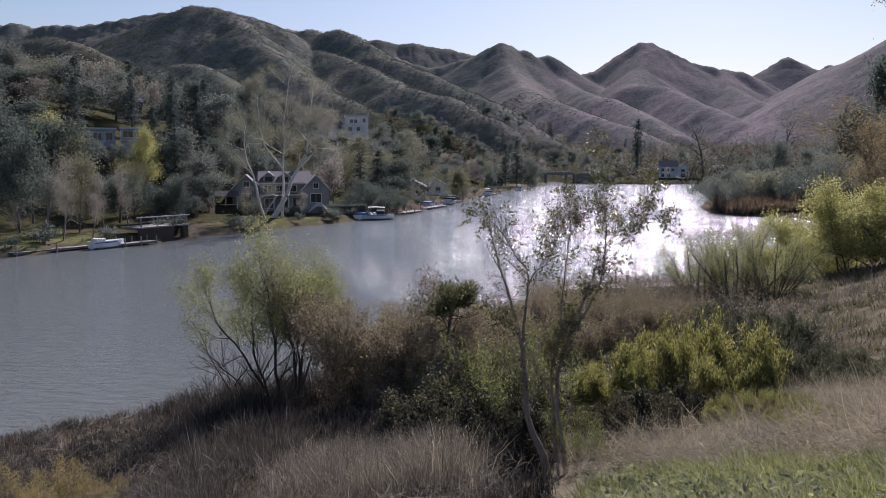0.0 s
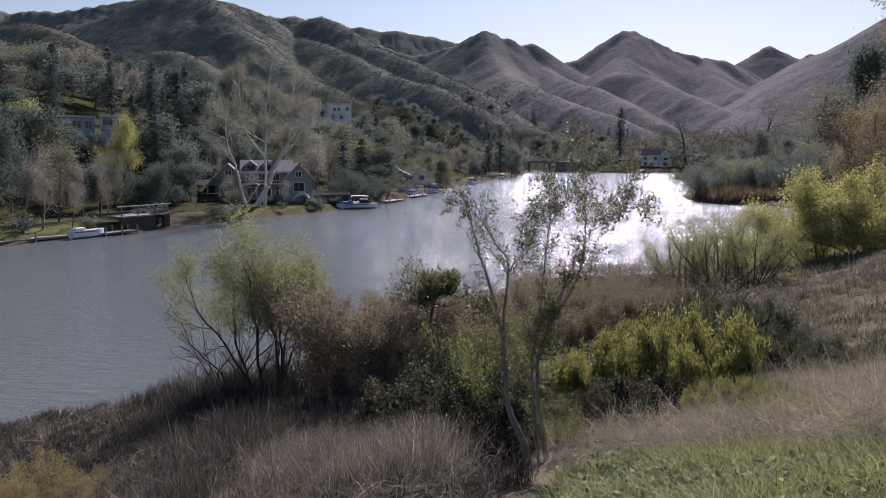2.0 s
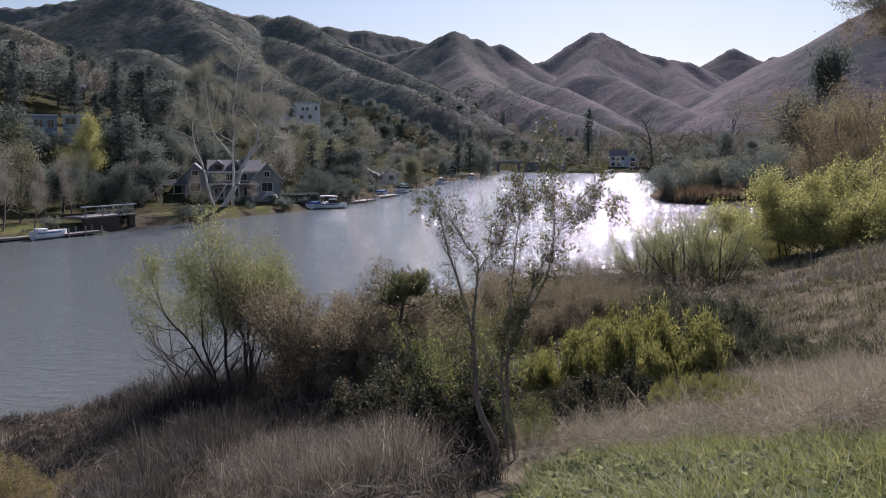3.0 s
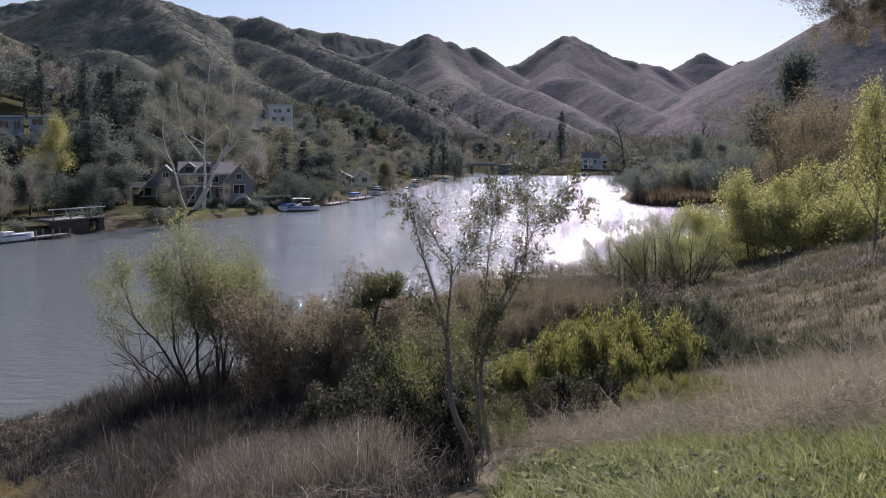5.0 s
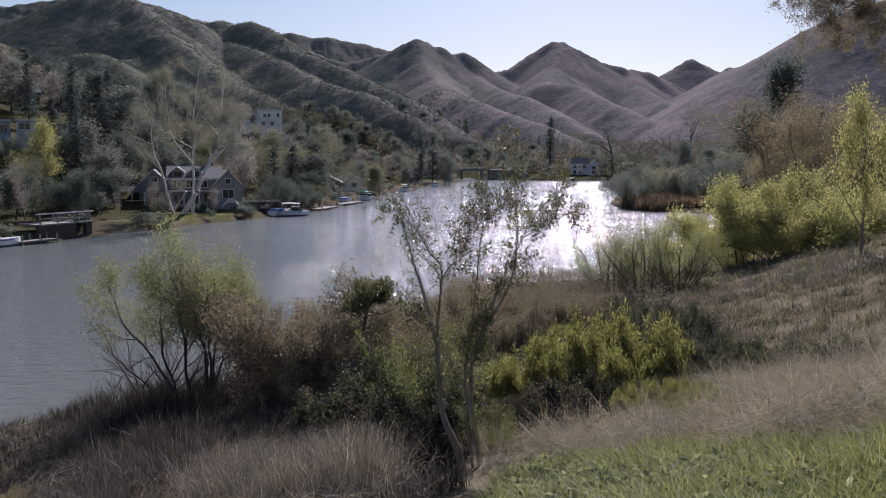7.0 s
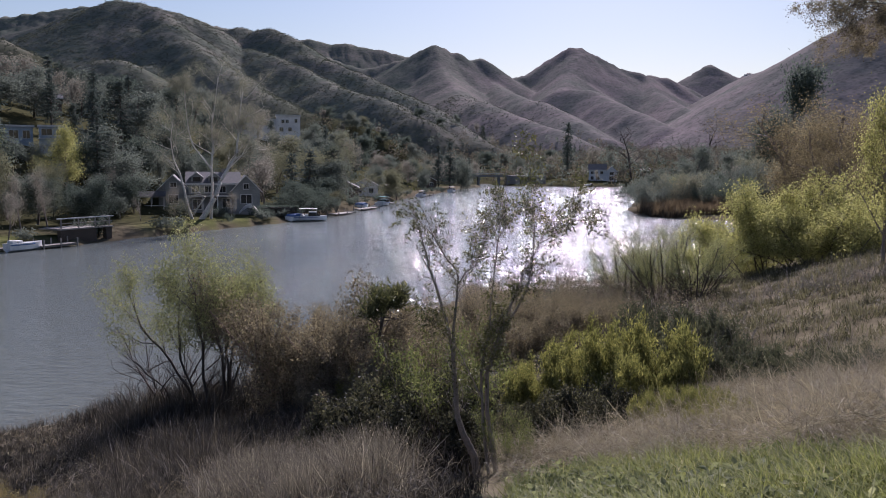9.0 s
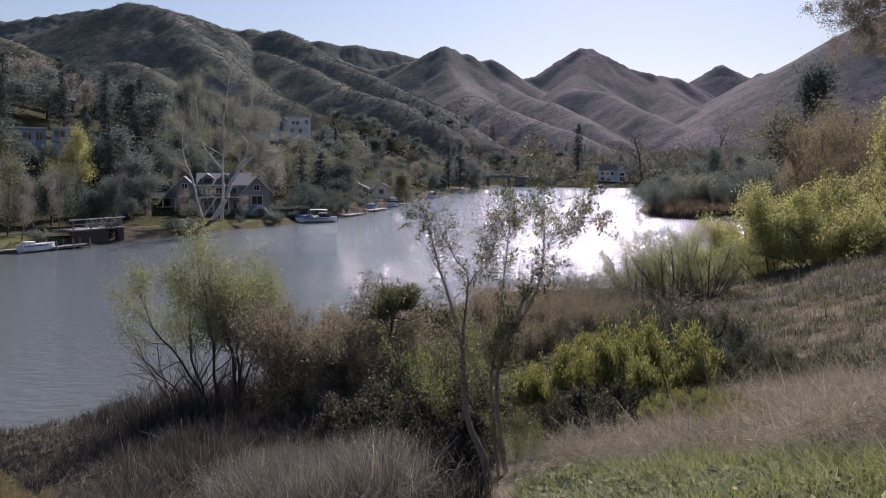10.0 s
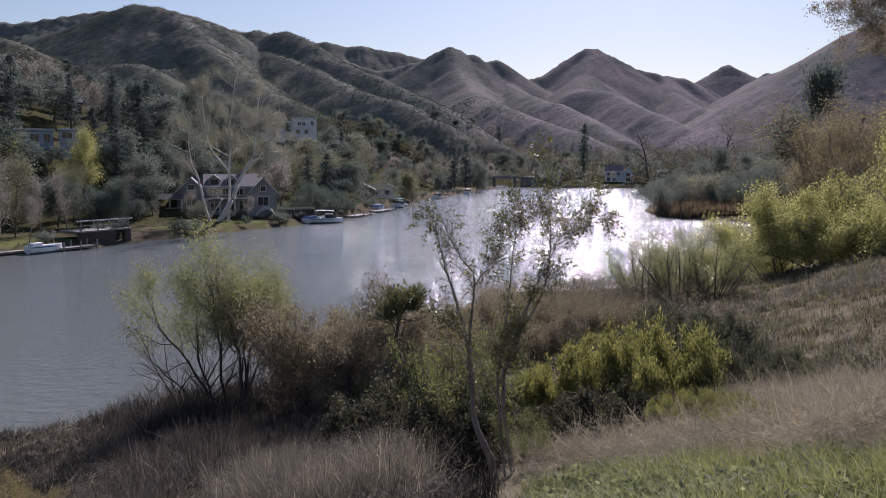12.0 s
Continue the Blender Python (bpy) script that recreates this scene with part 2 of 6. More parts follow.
def ground_material():
    m, n, l, b = material("hillside_ground")
    p = position(n)
    def zone(name):
        a = n.new("ShaderNodeAttribute")
        a.attribute_name = name
        return a.outputs["Fac"]
    fine, mid = noise_node(n, l, 9.0, 6, 0.65, p), noise_node(n, l, 0.7, 5, 0.6, p)
    broad = noise_node(n, l, 0.012, 6, 0.6, p)
    shrub = noise_node(n, l, 0.075, 4, 0.75, p)
    spots = noise_node(n, l, 0.17, 2, 0.5, p, "ShaderNodeTexVoronoi")
    dry = ramp(n, l, mid, [(0.3, (0.055, 0.050, 0.034)), (0.6, (0.155, 0.135, 0.094))])
    dry = mixed(n, l, 0.6, dry, ramp(n, l, fine, [(0.35, (0.5, 0.48, 0.45)), (0.7, (1.3, 1.25, 1.2))]), "MULTIPLY")
    lawn = ramp(n, l, mid, [(0.3, (0.05, 0.06, 0.026)), (0.65, (0.14, 0.142, 0.058))])
    lawn = mixed(n, l, 0.6, lawn, ramp(n, l, fine, [(0.35, (0.5, 0.5, 0.5)), (0.7, (1.3, 1.3, 1.2))]), "MULTIPLY")
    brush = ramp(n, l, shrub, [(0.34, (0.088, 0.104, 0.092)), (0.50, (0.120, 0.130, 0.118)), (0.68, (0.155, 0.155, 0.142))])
    # Right-hand slopes go lighter and purple-grey: sunward haze put into the colour.
    brush = mixed(n, l, zone("haze_tint"), brush, ramp(n, l, shrub, [(0.34, (0.125, 0.122, 0.125)), (0.50, (0.155, 0.148, 0.153)), (0.68, (0.185, 0.172, 0.178))]))
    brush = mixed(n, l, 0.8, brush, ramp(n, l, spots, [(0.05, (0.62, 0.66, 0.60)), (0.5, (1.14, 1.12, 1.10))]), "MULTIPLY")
    brush = mixed(n, l, 0.8, brush, ramp(n, l, broad, [(0.35, (0.75, 0.82, 0.72)), (0.65, (1.25, 1.12, 1.08))]), "MULTIPLY")
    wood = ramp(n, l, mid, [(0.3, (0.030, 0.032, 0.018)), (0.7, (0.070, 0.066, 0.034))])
    mud = ramp(n, l, fine, [(0.3, (0.05, 0.042, 0.03)), (0.7, (0.10, 0.085, 0.06))])
    c = mixed(n, l, zone("lawn"), dry, lawn)
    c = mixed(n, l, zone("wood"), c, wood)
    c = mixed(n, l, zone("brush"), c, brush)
    c = mixed(n, l, zone("mud"), c, mud)
    l.new(c, b.inputs["Base Color"])
    b.inputs["Roughness"].default_value, b.inputs["Specular IOR Level"].default_value = 1.0, 0.0
    bump_small = n.new("ShaderNodeBump")
    bump_small.inputs["Strength"].default_value, bump_small.inputs["Distance"].default_value = 0.6, 0.05
    l.new(fine, bump_small.inputs["Height"])
    bump_big = n.new("ShaderNodeBump")
    bump_big.inputs["Distance"].default_value = 0.9
    l.new(zone("brush"), bump_big.inputs["Strength"])
    l.new(shrub, bump_big.inputs["Height"])
    l.new(bump_small.outputs[0], bump_big.inputs["Normal"])
    l.new(bump_big.outputs[0], b.inputs["Normal"])
    return m


def water_material():
    m, n, l, b = material("lake_water")
    p = position(n)
    stretch = n.new("ShaderNodeMapping")
    stretch.inputs["Scale"].default_value = (0.75, 2.5, 1.0)
    stretch.inputs["Rotation"].default_value = (0, 0, radians(-14))
    l.new(p, stretch.inputs["Vector"])
    v = stretch.outputs[0]
    ripples, swell = noise_node(n, l, 1.0, 5, 0.68, v), noise_node(n, l, 0.3, 2, 0.5, v)
    gusts = noise_node(n, l, 0.035, 3, 0.5, v)
    b.inputs["Base Color"].default_value = (0.125, 0.14, 0.13, 1)
    b.inputs["IOR"].default_value = 1.33
    rough = n.new("ShaderNodeMapRange")
    for i, x in enumerate((0.35, 0.65, 0.07, 0.11)):
        rough.inputs[1 + i].default_value = x
    l.new(gusts, rough.inputs[0])
    l.new(rough.outputs[0], b.inputs["Roughness"])
    add = n.new("ShaderNodeMath")
    add.operation = "MULTIPLY_ADD"
    l.new(swell, add.inputs[0])
    add.inputs[1].default_value = 0.35
    l.new(ripples, add.inputs[2])
    bumped(n, l, b, add.outputs[0], 1.0, 0.19)
    return m


BARK_DARK = rough_surface("dark_bark", (0.035, 0.028, 0.024), (0.11, 0.09, 0.075), 8, 0.9, 0.6, 0.01)
BARK_GREY = rough_surface("grey_bark", (0.10, 0.085, 0.075), (0.24, 0.20, 0.17), 10, 0.9, 0.5, 0.006)
BARK_PALE = rough_surface("pale_sycamore_bark", (0.36, 0.335, 0.30), (0.72, 0.68, 0.62), 1.5, 0.8, 0.4, 0.01)
TWIG_BROWN = rough_surface("brown_twigs", (0.11, 0.078, 0.062), (0.28, 0.205, 0.165), 12, 0.9, 0.3, 0.003)
TWIG_PALE = rough_surface("pale_dead_twigs", (0.22, 0.19, 0.165), (0.46, 0.41, 0.36), 12, 0.9, 0.3, 0.003)
LEAF_STRAW = leaf_material("straw_gold_leaves", (0.13, 0.105, 0.05), (0.29, 0.235, 0.11), (0.42, 0.36, 0.19), 0.4, pale=0.1)
BARK_YOUNG = rough_surface("grey_young_bark", (0.11, 0.095, 0.08), (0.29, 0.25, 0.215), 14, 0.85, 0.5, 0.004)
LEAF_OAK = leaf_material("oak_leaves", (0.042, 0.060, 0.050), (0.104, 0.134, 0.110), (0.16, 0.18, 0.14), 0.4, shine=0.02, even=0.6)
LEAF_OLIVE = leaf_material("grey_green_leaves", (0.068, 0.085, 0.074), (0.158, 0.182, 0.156), (0.23, 0.24, 0.20), 0.4, shine=0.02, even=0.6)
LEAF_LIME = leaf_material("fresh_yellow_green_leaves", (0.15, 0.158, 0.060), (0.345, 0.34, 0.130), (0.50, 0.47, 0.24), 0.5, pale=0.15)
LEAF_GOLD = leaf_material("golden_green_leaves", (0.085, 0.085, 0.045), (0.195, 0.188, 0.104), (0.28, 0.255, 0.14), 0.45, shine=0.02, even=0.6)
LEAF_TAN = leaf_material("sparse_tan_leaves", (0.145, 0.124, 0.105), (0.27, 0.236, 0.20), (0.35, 0.31, 0.25), 0.45, shine=0.02, even=0.6)
LEAF_SYC = leaf_material("pale_new_leaves", (0.130, 0.126, 0.080), (0.225, 0.212, 0.140), (0.30, 0.28, 0.19), 0.45, shine=0.02, even=0.6)
LEAF_PINE = leaf_material("pine_needles", (0.040, 0.058, 0.053), (0.090, 0.118, 0.106), (0.125, 0.15, 0.13), 0.25, shine=0.02, even=0.75)
LEAF_WILLOW = leaf_material("willow_leaves", (0.12, 0.14, 0.065), (0.25, 0.265, 0.125), (0.42, 0.42, 0.25), 0.45, 0.5, pale=0.15)
LEAF_BROOM = leaf_material("yellow_green_sprigs", (0.075, 0.084, 0.030), (0.22, 0.22, 0.075), (0.42, 0.39, 0.15), 0.45, pale=0.1)
LEAF_BROWN = leaf_material("brown_olive_leaves", (0.078, 0.062, 0.047), (0.215, 0.175, 0.128), (0.36, 0.30, 0.20), 0.4)
LEAF_BRIGHT = leaf_material("bright_green_leaves", (0.065, 0.085, 0.028), (0.155, 0.178, 0.062), (0.32, 0.31, 0.14), 0.4, 0.5, pale=0.15)
LEAF_YOUNG = leaf_material("olive_new_leaves", (0.040, 0.046, 0.020), (0.105, 0.112, 0.045), (0.26, 0.24, 0.11), 0.3, 0.5, pale=0.15)
LEAF_RUST = leaf_material("rust_reeds", (0.10, 0.067, 0.050), (0.185, 0.128, 0.092), (0.25, 0.19, 0.13), 0.35)
LEAF_SAGE = leaf_material("grey_sage_leaves", (0.045, 0.055, 0.036), (0.095, 0.105, 0.070), (0.17, 0.17, 0.12), 0.3)
LEAF_DARK = leaf_material("dark_shrub_leaves", (0.030, 0.031, 0.022), (0.075, 0.075, 0.050), (0.22, 0.21, 0.13), 0.35)
LEAF_WEED = leaf_material("weed_leaves", (0.095, 0.12, 0.052), (0.205, 0.235, 0.105), (0.36, 0.37, 0.20), 0.4, 0.3, 0.1)
LEAF_RUSSET = leaf_material("russet_leaves", (0.11, 0.085, 0.055), (0.23, 0.18, 0.115), (0.32, 0.26, 0.16), 0.45, shine=0.02)
LEAF_GREYWOOD = leaf_material("grey_brown_twig_haze", (0.085, 0.070, 0.062), (0.155, 0.13, 0.115), (0.20, 0.175, 0.14), 0.3, 0.1, 0.0)
LEAF_CHAP = leaf_material("chaparral_leaves", (0.048, 0.060, 0.050), (0.090, 0.104, 0.090), (0.13, 0.135, 0.12), 0.2, 0.1, 0.0)
GRASS_DRY = leaf_material("olive_dry_grass", (0.045, 0.044, 0.028), (0.135, 0.126, 0.075), (0.31, 0.28, 0.19), 0.4)
GRASS_DEAD = leaf_material("grey_dead_grass", (0.024, 0.021, 0.022), (0.080, 0.069, 0.070), (0.34, 0.295, 0.285), 0.3)
GRASS_PALE = leaf_material("pale_plumed_grass", (0.056, 0.048, 0.049), (0.182, 0.157, 0.154), (0.50, 0.44, 0.425), 0.4)
GRASS_GREEN = leaf_material("green_grass", (0.09, 0.11, 0.035), (0.225, 0.245, 0.085), (0.42, 0.38, 0.21), 0.45, pale=0.15)
STEM_DRY = leaf_material("dry_stems", (0.15, 0.122, 0.095), (0.37, 0.31, 0.24), (0.60, 0.53, 0.43), 0.25)
GROUND = ground_material()
WATER = water_material()


# ---- meshes from arrays ----
def mesh_of(name, verts, faces, mat, smooth=False):
    """verts (n, 3); faces (m, k), all with k corners."""
    me = bpy.data.meshes.new(name)
    verts, faces = np.asarray(verts, np.float32), np.asarray(faces, np.int32)
    k = faces.shape[1]
    me.vertices.add(len(verts))
    me.vertices.foreach_set("co", verts.ravel())
    me.loops.add(faces.size)
    me.loops.foreach_set("vertex_index", faces.ravel())
    me.polygons.add(len(faces))
    me.polygons.foreach_set("loop_start", np.arange(len(faces), dtype=np.int32) * k)
    me.polygons.foreach_set("use_smooth", np.full(len(faces), smooth))
    me.update(calc_edges=True)
    me.materials.append(mat)
    return me


def child(name, me, parent, label="", at=None):
    ob = new(name, me)
    ob.parent = parent
    if at is not None:
        ob.matrix_basis = at
    return tagged(ob, label)


def part(name, bm, mat, parent, label="", at=None):
    me = bpy.data.meshes.new(name)
    bm.to_mesh(me)
    bm.free()
    me.materials.append(mat)
    return child(name, me, parent, label, at)


def joined(pieces):
    vs, fs, n = [], [], 0
    for v, f in pieces:
        vs.append(v), fs.append(f + n)
        n += len(v)
    return np.concatenate(vs), np.concatenate(fs)


def unit(v):
    return v / np.maximum(np.linalg.norm(v, axis=-1, keepdims=True), 1e-9)


def tube(points, radii, sides=5):
    points, radii = np.asarray(points, float), np.asarray(radii, float)
    along = unit(np.gradient(points, axis=0))
    ref = np.where(np.abs(along[:, 2:3]) > 0.9, np.array([[1.0, 0, 0]]), np.array([[0, 0, 1.0]]))
    a = unit(np.cross(along, ref))
    b = np.cross(along, a)
    ang = np.arange(sides) * 2 * np.pi / sides
    ring = a[:, None] * np.cos(ang)[None, :, None] + b[:, None] * np.sin(ang)[None, :, None]
    v = (points[:, None] + ring * radii[:, None, None]).reshape(-1, 3)
    i, j = np.meshgrid(np.arange(len(points) - 1), np.arange(sides), indexing="ij")
    k = (j + 1) % sides
    f = np.stack([i * sides + j, i * sides + k, (i + 1) * sides + k, (i + 1) * sides + j], -1).reshape(-1, 4)
    return v, f


def leaves_at(rng, centres, size, slim=0.45, up=0.0, lean=None):
    """A pointed leaf, bent along its middle, at each centre."""
    n = len(centres)
    d = rng.normal(size=(n, 3))
    d[:, 2] += up
    if lean is not None:
        d = unit(d) + lean
    d = unit(d)
    side = unit(np.cross(d, rng.normal(size=(n, 3))))
    bend = np.cross(d, side)
    s = (size * rng.uniform(0.6, 1.3, n))[:, None]
    v = np.stack([centres, centres + d * s * 0.45 + side * s * slim * 0.5 + bend * s * 0.06,
                  centres + d * s, centres + d * s * 0.45 - side * s * slim * 0.5 + bend * s * 0.06], 1).reshape(-1, 3)
    return v, np.arange(n * 4).reshape(n, 4)


def grow(rng, P, start, way, length, radius, level, tubes, twigs):
    """One branch and, along it, its side branches; twigs collects the places for leaves."""
    n = P["steps"][level]
    pts, d = [start], way
    for i in range(n):
        d = unit(d + rng.normal(size=3) * P["wander"][level] + np.array([0, 0, P["rise"][level]]))
        pts.append(pts[-1] + d * length / n)
    pts = np.array(pts)
    f = np.linspace(0, 1, n + 1)
    radii = radius * (1 - f * (1 - P["taper"]))
    tubes.append(tube(pts, radii, P["sides"][level]))
    if level >= P["leaf_from"]:
        twigs.append(pts[1:])
    if level + 1 < len(P["steps"]):
        for c in range(P["children"][level]):
            t = P["bare"][level] + (1 - P["bare"][level]) * (c + rng.uniform(0.1, 0.9)) / P["children"][level]
            i = min(int(t * n), n - 1)
            p = pts[i] + (pts[i + 1] - pts[i]) * (t * n - i)
            w = unit(pts[i + 1] - pts[i])
            out = unit(np.cross(w, rng.normal(size=3)))
            a = radians(P["angle"][level]) * rng.uniform(0.7, 1.3)
            ln = length * P["ratio"][level] * rng.uniform(0.65, 1.2) * (1 - P["shorter"] * t)
            grow(rng, P, p, w * math.cos(a) + out * math.sin(a), ln, radii[i] * P["thin"], level + 1, tubes, twigs)


BASE = dict(steps=(6, 5, 4), wander=(0.08, 0.16, 0.22), rise=(0.05, 0.06, 0.04), taper=0.35, sides=(7, 5, 3), leaf_from=1,
            children=(8, 6), bare=(0.3, 0.2), angle=(48, 45), ratio=(0.5, 0.5), shorter=0.45, thin=0.5,
            stems=1, splay=8, height=10, girth=0.018, leaves=14, leaf=0.35, slim=0.5, scatter=0.5, up=0.0)


def plant_meshes(seed, leaf_mat, wood_mat, **kw):
    P = {**BASE, **kw}
    rng = np.random.default_rng(seed)
    tubes, twigs = [], []
    for s in range(P["stems"]):
        az, tip = rng.uniform(0, 2 * np.pi), radians(P["splay"]) * rng.uniform(0.4, 1.2)
        if P["stems"] > 1:
            az = 2 * np.pi * (s + rng.uniform(0.2, 0.8)) / P["stems"]
        way = np.array([math.cos(az) * math.sin(tip), math.sin(az) * math.sin(tip), math.cos(tip)])
        base = np.array([math.cos(az), math.sin(az), 0]) * P.get("foot", 0.0) * rng.uniform(0.2, 1) + np.array([0, 0, -0.15])
        h = P["height"] * rng.uniform(0.75, 1.05)
        grow(rng, P, base, way, h * P.get("reach", 0.8), h * P["girth"], 0, tubes, twigs)
    wood = mesh_of("wood", *joined(tubes), wood_mat, True)
    leaf = None
    if P["leaves"]:
        t = np.concatenate(twigs)
        c = np.repeat(t, P["leaves"], 0)
        c = c + rng.normal(size=c.shape) * P["scatter"] * 0.5
        c = c[c[:, 2] > P.get("clear", 0.05)]
        leaf = mesh_of("leaves", *leaves_at(rng, c, P["leaf"], P["slim"], P["up"]), leaf_mat)
    return wood, leaf


def conifer_meshes(seed, height, spread, whorls, leaf_mat, wood_mat, fill=26, size=0.42, droop=-0.25):
    rng = np.random.default_rng(seed)
    tubes = [tube([(0, 0, -0.3), (0.1, 0, height * 0.5), (0, 0.05, height)], [height * 0.014, height * 0.009, 0.02], 6)]
    pts = []
    for i in range(whorls):
        t = 0.12 + 0.88 * (i + rng.uniform(0, 0.6)) / whorls
        for k in range(6):
            if rng.uniform() < 0.12:
                continue
            a = rng.uniform(0, 2 * np.pi)
            ln = spread * (1 - t) ** 0.8 * rng.uniform(0.55, 1.1) + 0.15
            s = np.array([0, 0, t * height])
            e = s + np.array([math.cos(a) * ln, math.sin(a) * ln, droop * ln + 0.1 * rng.normal()])
            mid = (s + e) / 2 + np.array([0, 0, 0.08 * ln])
            tubes.append(tube([s, mid, e], [0.05, 0.03, 0.012], 3))
            f = rng.uniform(0.12, 1, int(fill * (0.4 + ln / spread)))[:, None]
            pts.append(s * (1 - f) + e * f + rng.normal(size=(len(f), 3)) * np.array([0.22, 0.22, 0.10]) * (0.5 + ln / spread))
    c = np.concatenate(pts)
    return mesh_of("wood", *joined(tubes), wood_mat, True), mesh_of("needles", *leaves_at(rng, c, size, 0.35, -0.3), leaf_mat)


KINDS = {}


def kind(name, wood, leaf):
    KINDS.setdefault(name, []).append((wood, leaf))


def plant(kind_name, x, y, height, label, category, thing, made_height, group="", turn=None, widen=1.0, sink=0.0, z=None, variant=None, rng=random):
    """Set a plant of a kind on the ground, scaled to a height."""
    made = KINDS[kind_name]
    wood, leaf = made[(variant if variant is not None else rng.randrange(1000)) % len(made)]
    s = height / made_height
    root = new(thing)
    root.empty_display_size = 0.2
    a = rng.uniform(0, 360) if turn is None else turn
    root.matrix_basis = pose(x, y, (ground_z(x, y) if z is None else z) - sink, 0, 0, a) @ Matrix.Diagonal((s * widen, s * widen, s, 1))
    child("trunk" if "tree" in category else "stem", wood, root)
    if leaf:
        child("crown" if "tree" in category else "foliage", leaf, root)
    return tagged(root, label, category, group)


# ---- the ground: one sheet from underfoot to the crests ----
def ground_sheet():
    az = np.radians(np.concatenate([np.linspace(-180, -42, 24)[:-1], np.linspace(-42, 48, 560), np.linspace(48, 180, 24)[1:]]))
    r = np.concatenate([[0.0], np.geomspace(0.8, 330, 140), np.geomspace(334, 2600, 260), [3200, 4600]])
    A, Rr = np.meshgrid(az, r, indexing="ij")
    X, Y = np.sin(A) * Rr, np.cos(A) * Rr
    z, dn, dl, dr, lake, peak = land(X.ravel(), Y.ravel())
    v = np.stack([X.ravel(), Y.ravel(), z], 1)
    i, j = np.meshgrid(np.arange(len(az) - 1), np.arange(len(r) - 1), indexing="ij")
    k = len(r)
    f = np.stack([i * k + j, (i + 1) * k + j, (i + 1) * k + j + 1, i * k + j + 1], -1).reshape(-1, 4)[:, ::-1]
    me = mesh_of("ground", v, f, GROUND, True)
    dist = np.hypot(X, Y).ravel()
    x, y = X.ravel(), Y.ravel()
    wob = fbm(x / 8, y / 8, 3, 41) * 8
    left = dl < np.minimum(dn, dr)
    zones = {
        "lawn": np.where(left, fade(0.5, 1.5, dl) * np.maximum(fade(15, 10, np.hypot(x + 24, y - 116) + wob), fade(9, 6, np.hypot(x + 41, y - 84) + wob)),
                         fade(0.7, -0.4, y - np.interp(x, (1.2, 2.0, 2.7, 3.4, 4.0, 6.0), (7.5, 10.0, 10.8, 9.2, 6.8, 4.6)) + 0.25 * wob) * fade(0.6, 1.6, x + 0.2 * wob)),
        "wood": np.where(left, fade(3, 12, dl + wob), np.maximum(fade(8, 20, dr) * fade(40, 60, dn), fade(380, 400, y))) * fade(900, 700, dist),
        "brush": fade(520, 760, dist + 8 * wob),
        # weight of the haze put into the mountain colour, stronger to the right
        "haze_tint": fade(-0.12, 0.30, x / np.maximum(y, 1) + 0.02 * wob) * fade(520, 760, dist),
        "mud": np.where(lake, 1.0, fade(1.5, 0.2, np.minimum(np.minimum(dn, dl), dr))),
    }
    for name, w in zones.items():
        at = me.attributes.new(name, "FLOAT", "POINT")
        at.data.foreach_set("value", np.asarray(w, np.float32))
    return tagged(new("ground", me), "dry grass slopes, lawns and brush-covered mountains", "ground", kind="structure")


ground_sheet()
vw = [(-400, -150, 0), (300, -150, 0), (300, 700, 0), (-400, 700, 0)]
tagged(new("water", mesh_of("water", vw, [(0, 1, 2, 3)], WATER)), "rippled grey-blue lake with glittering sun", "water", kind="structure")

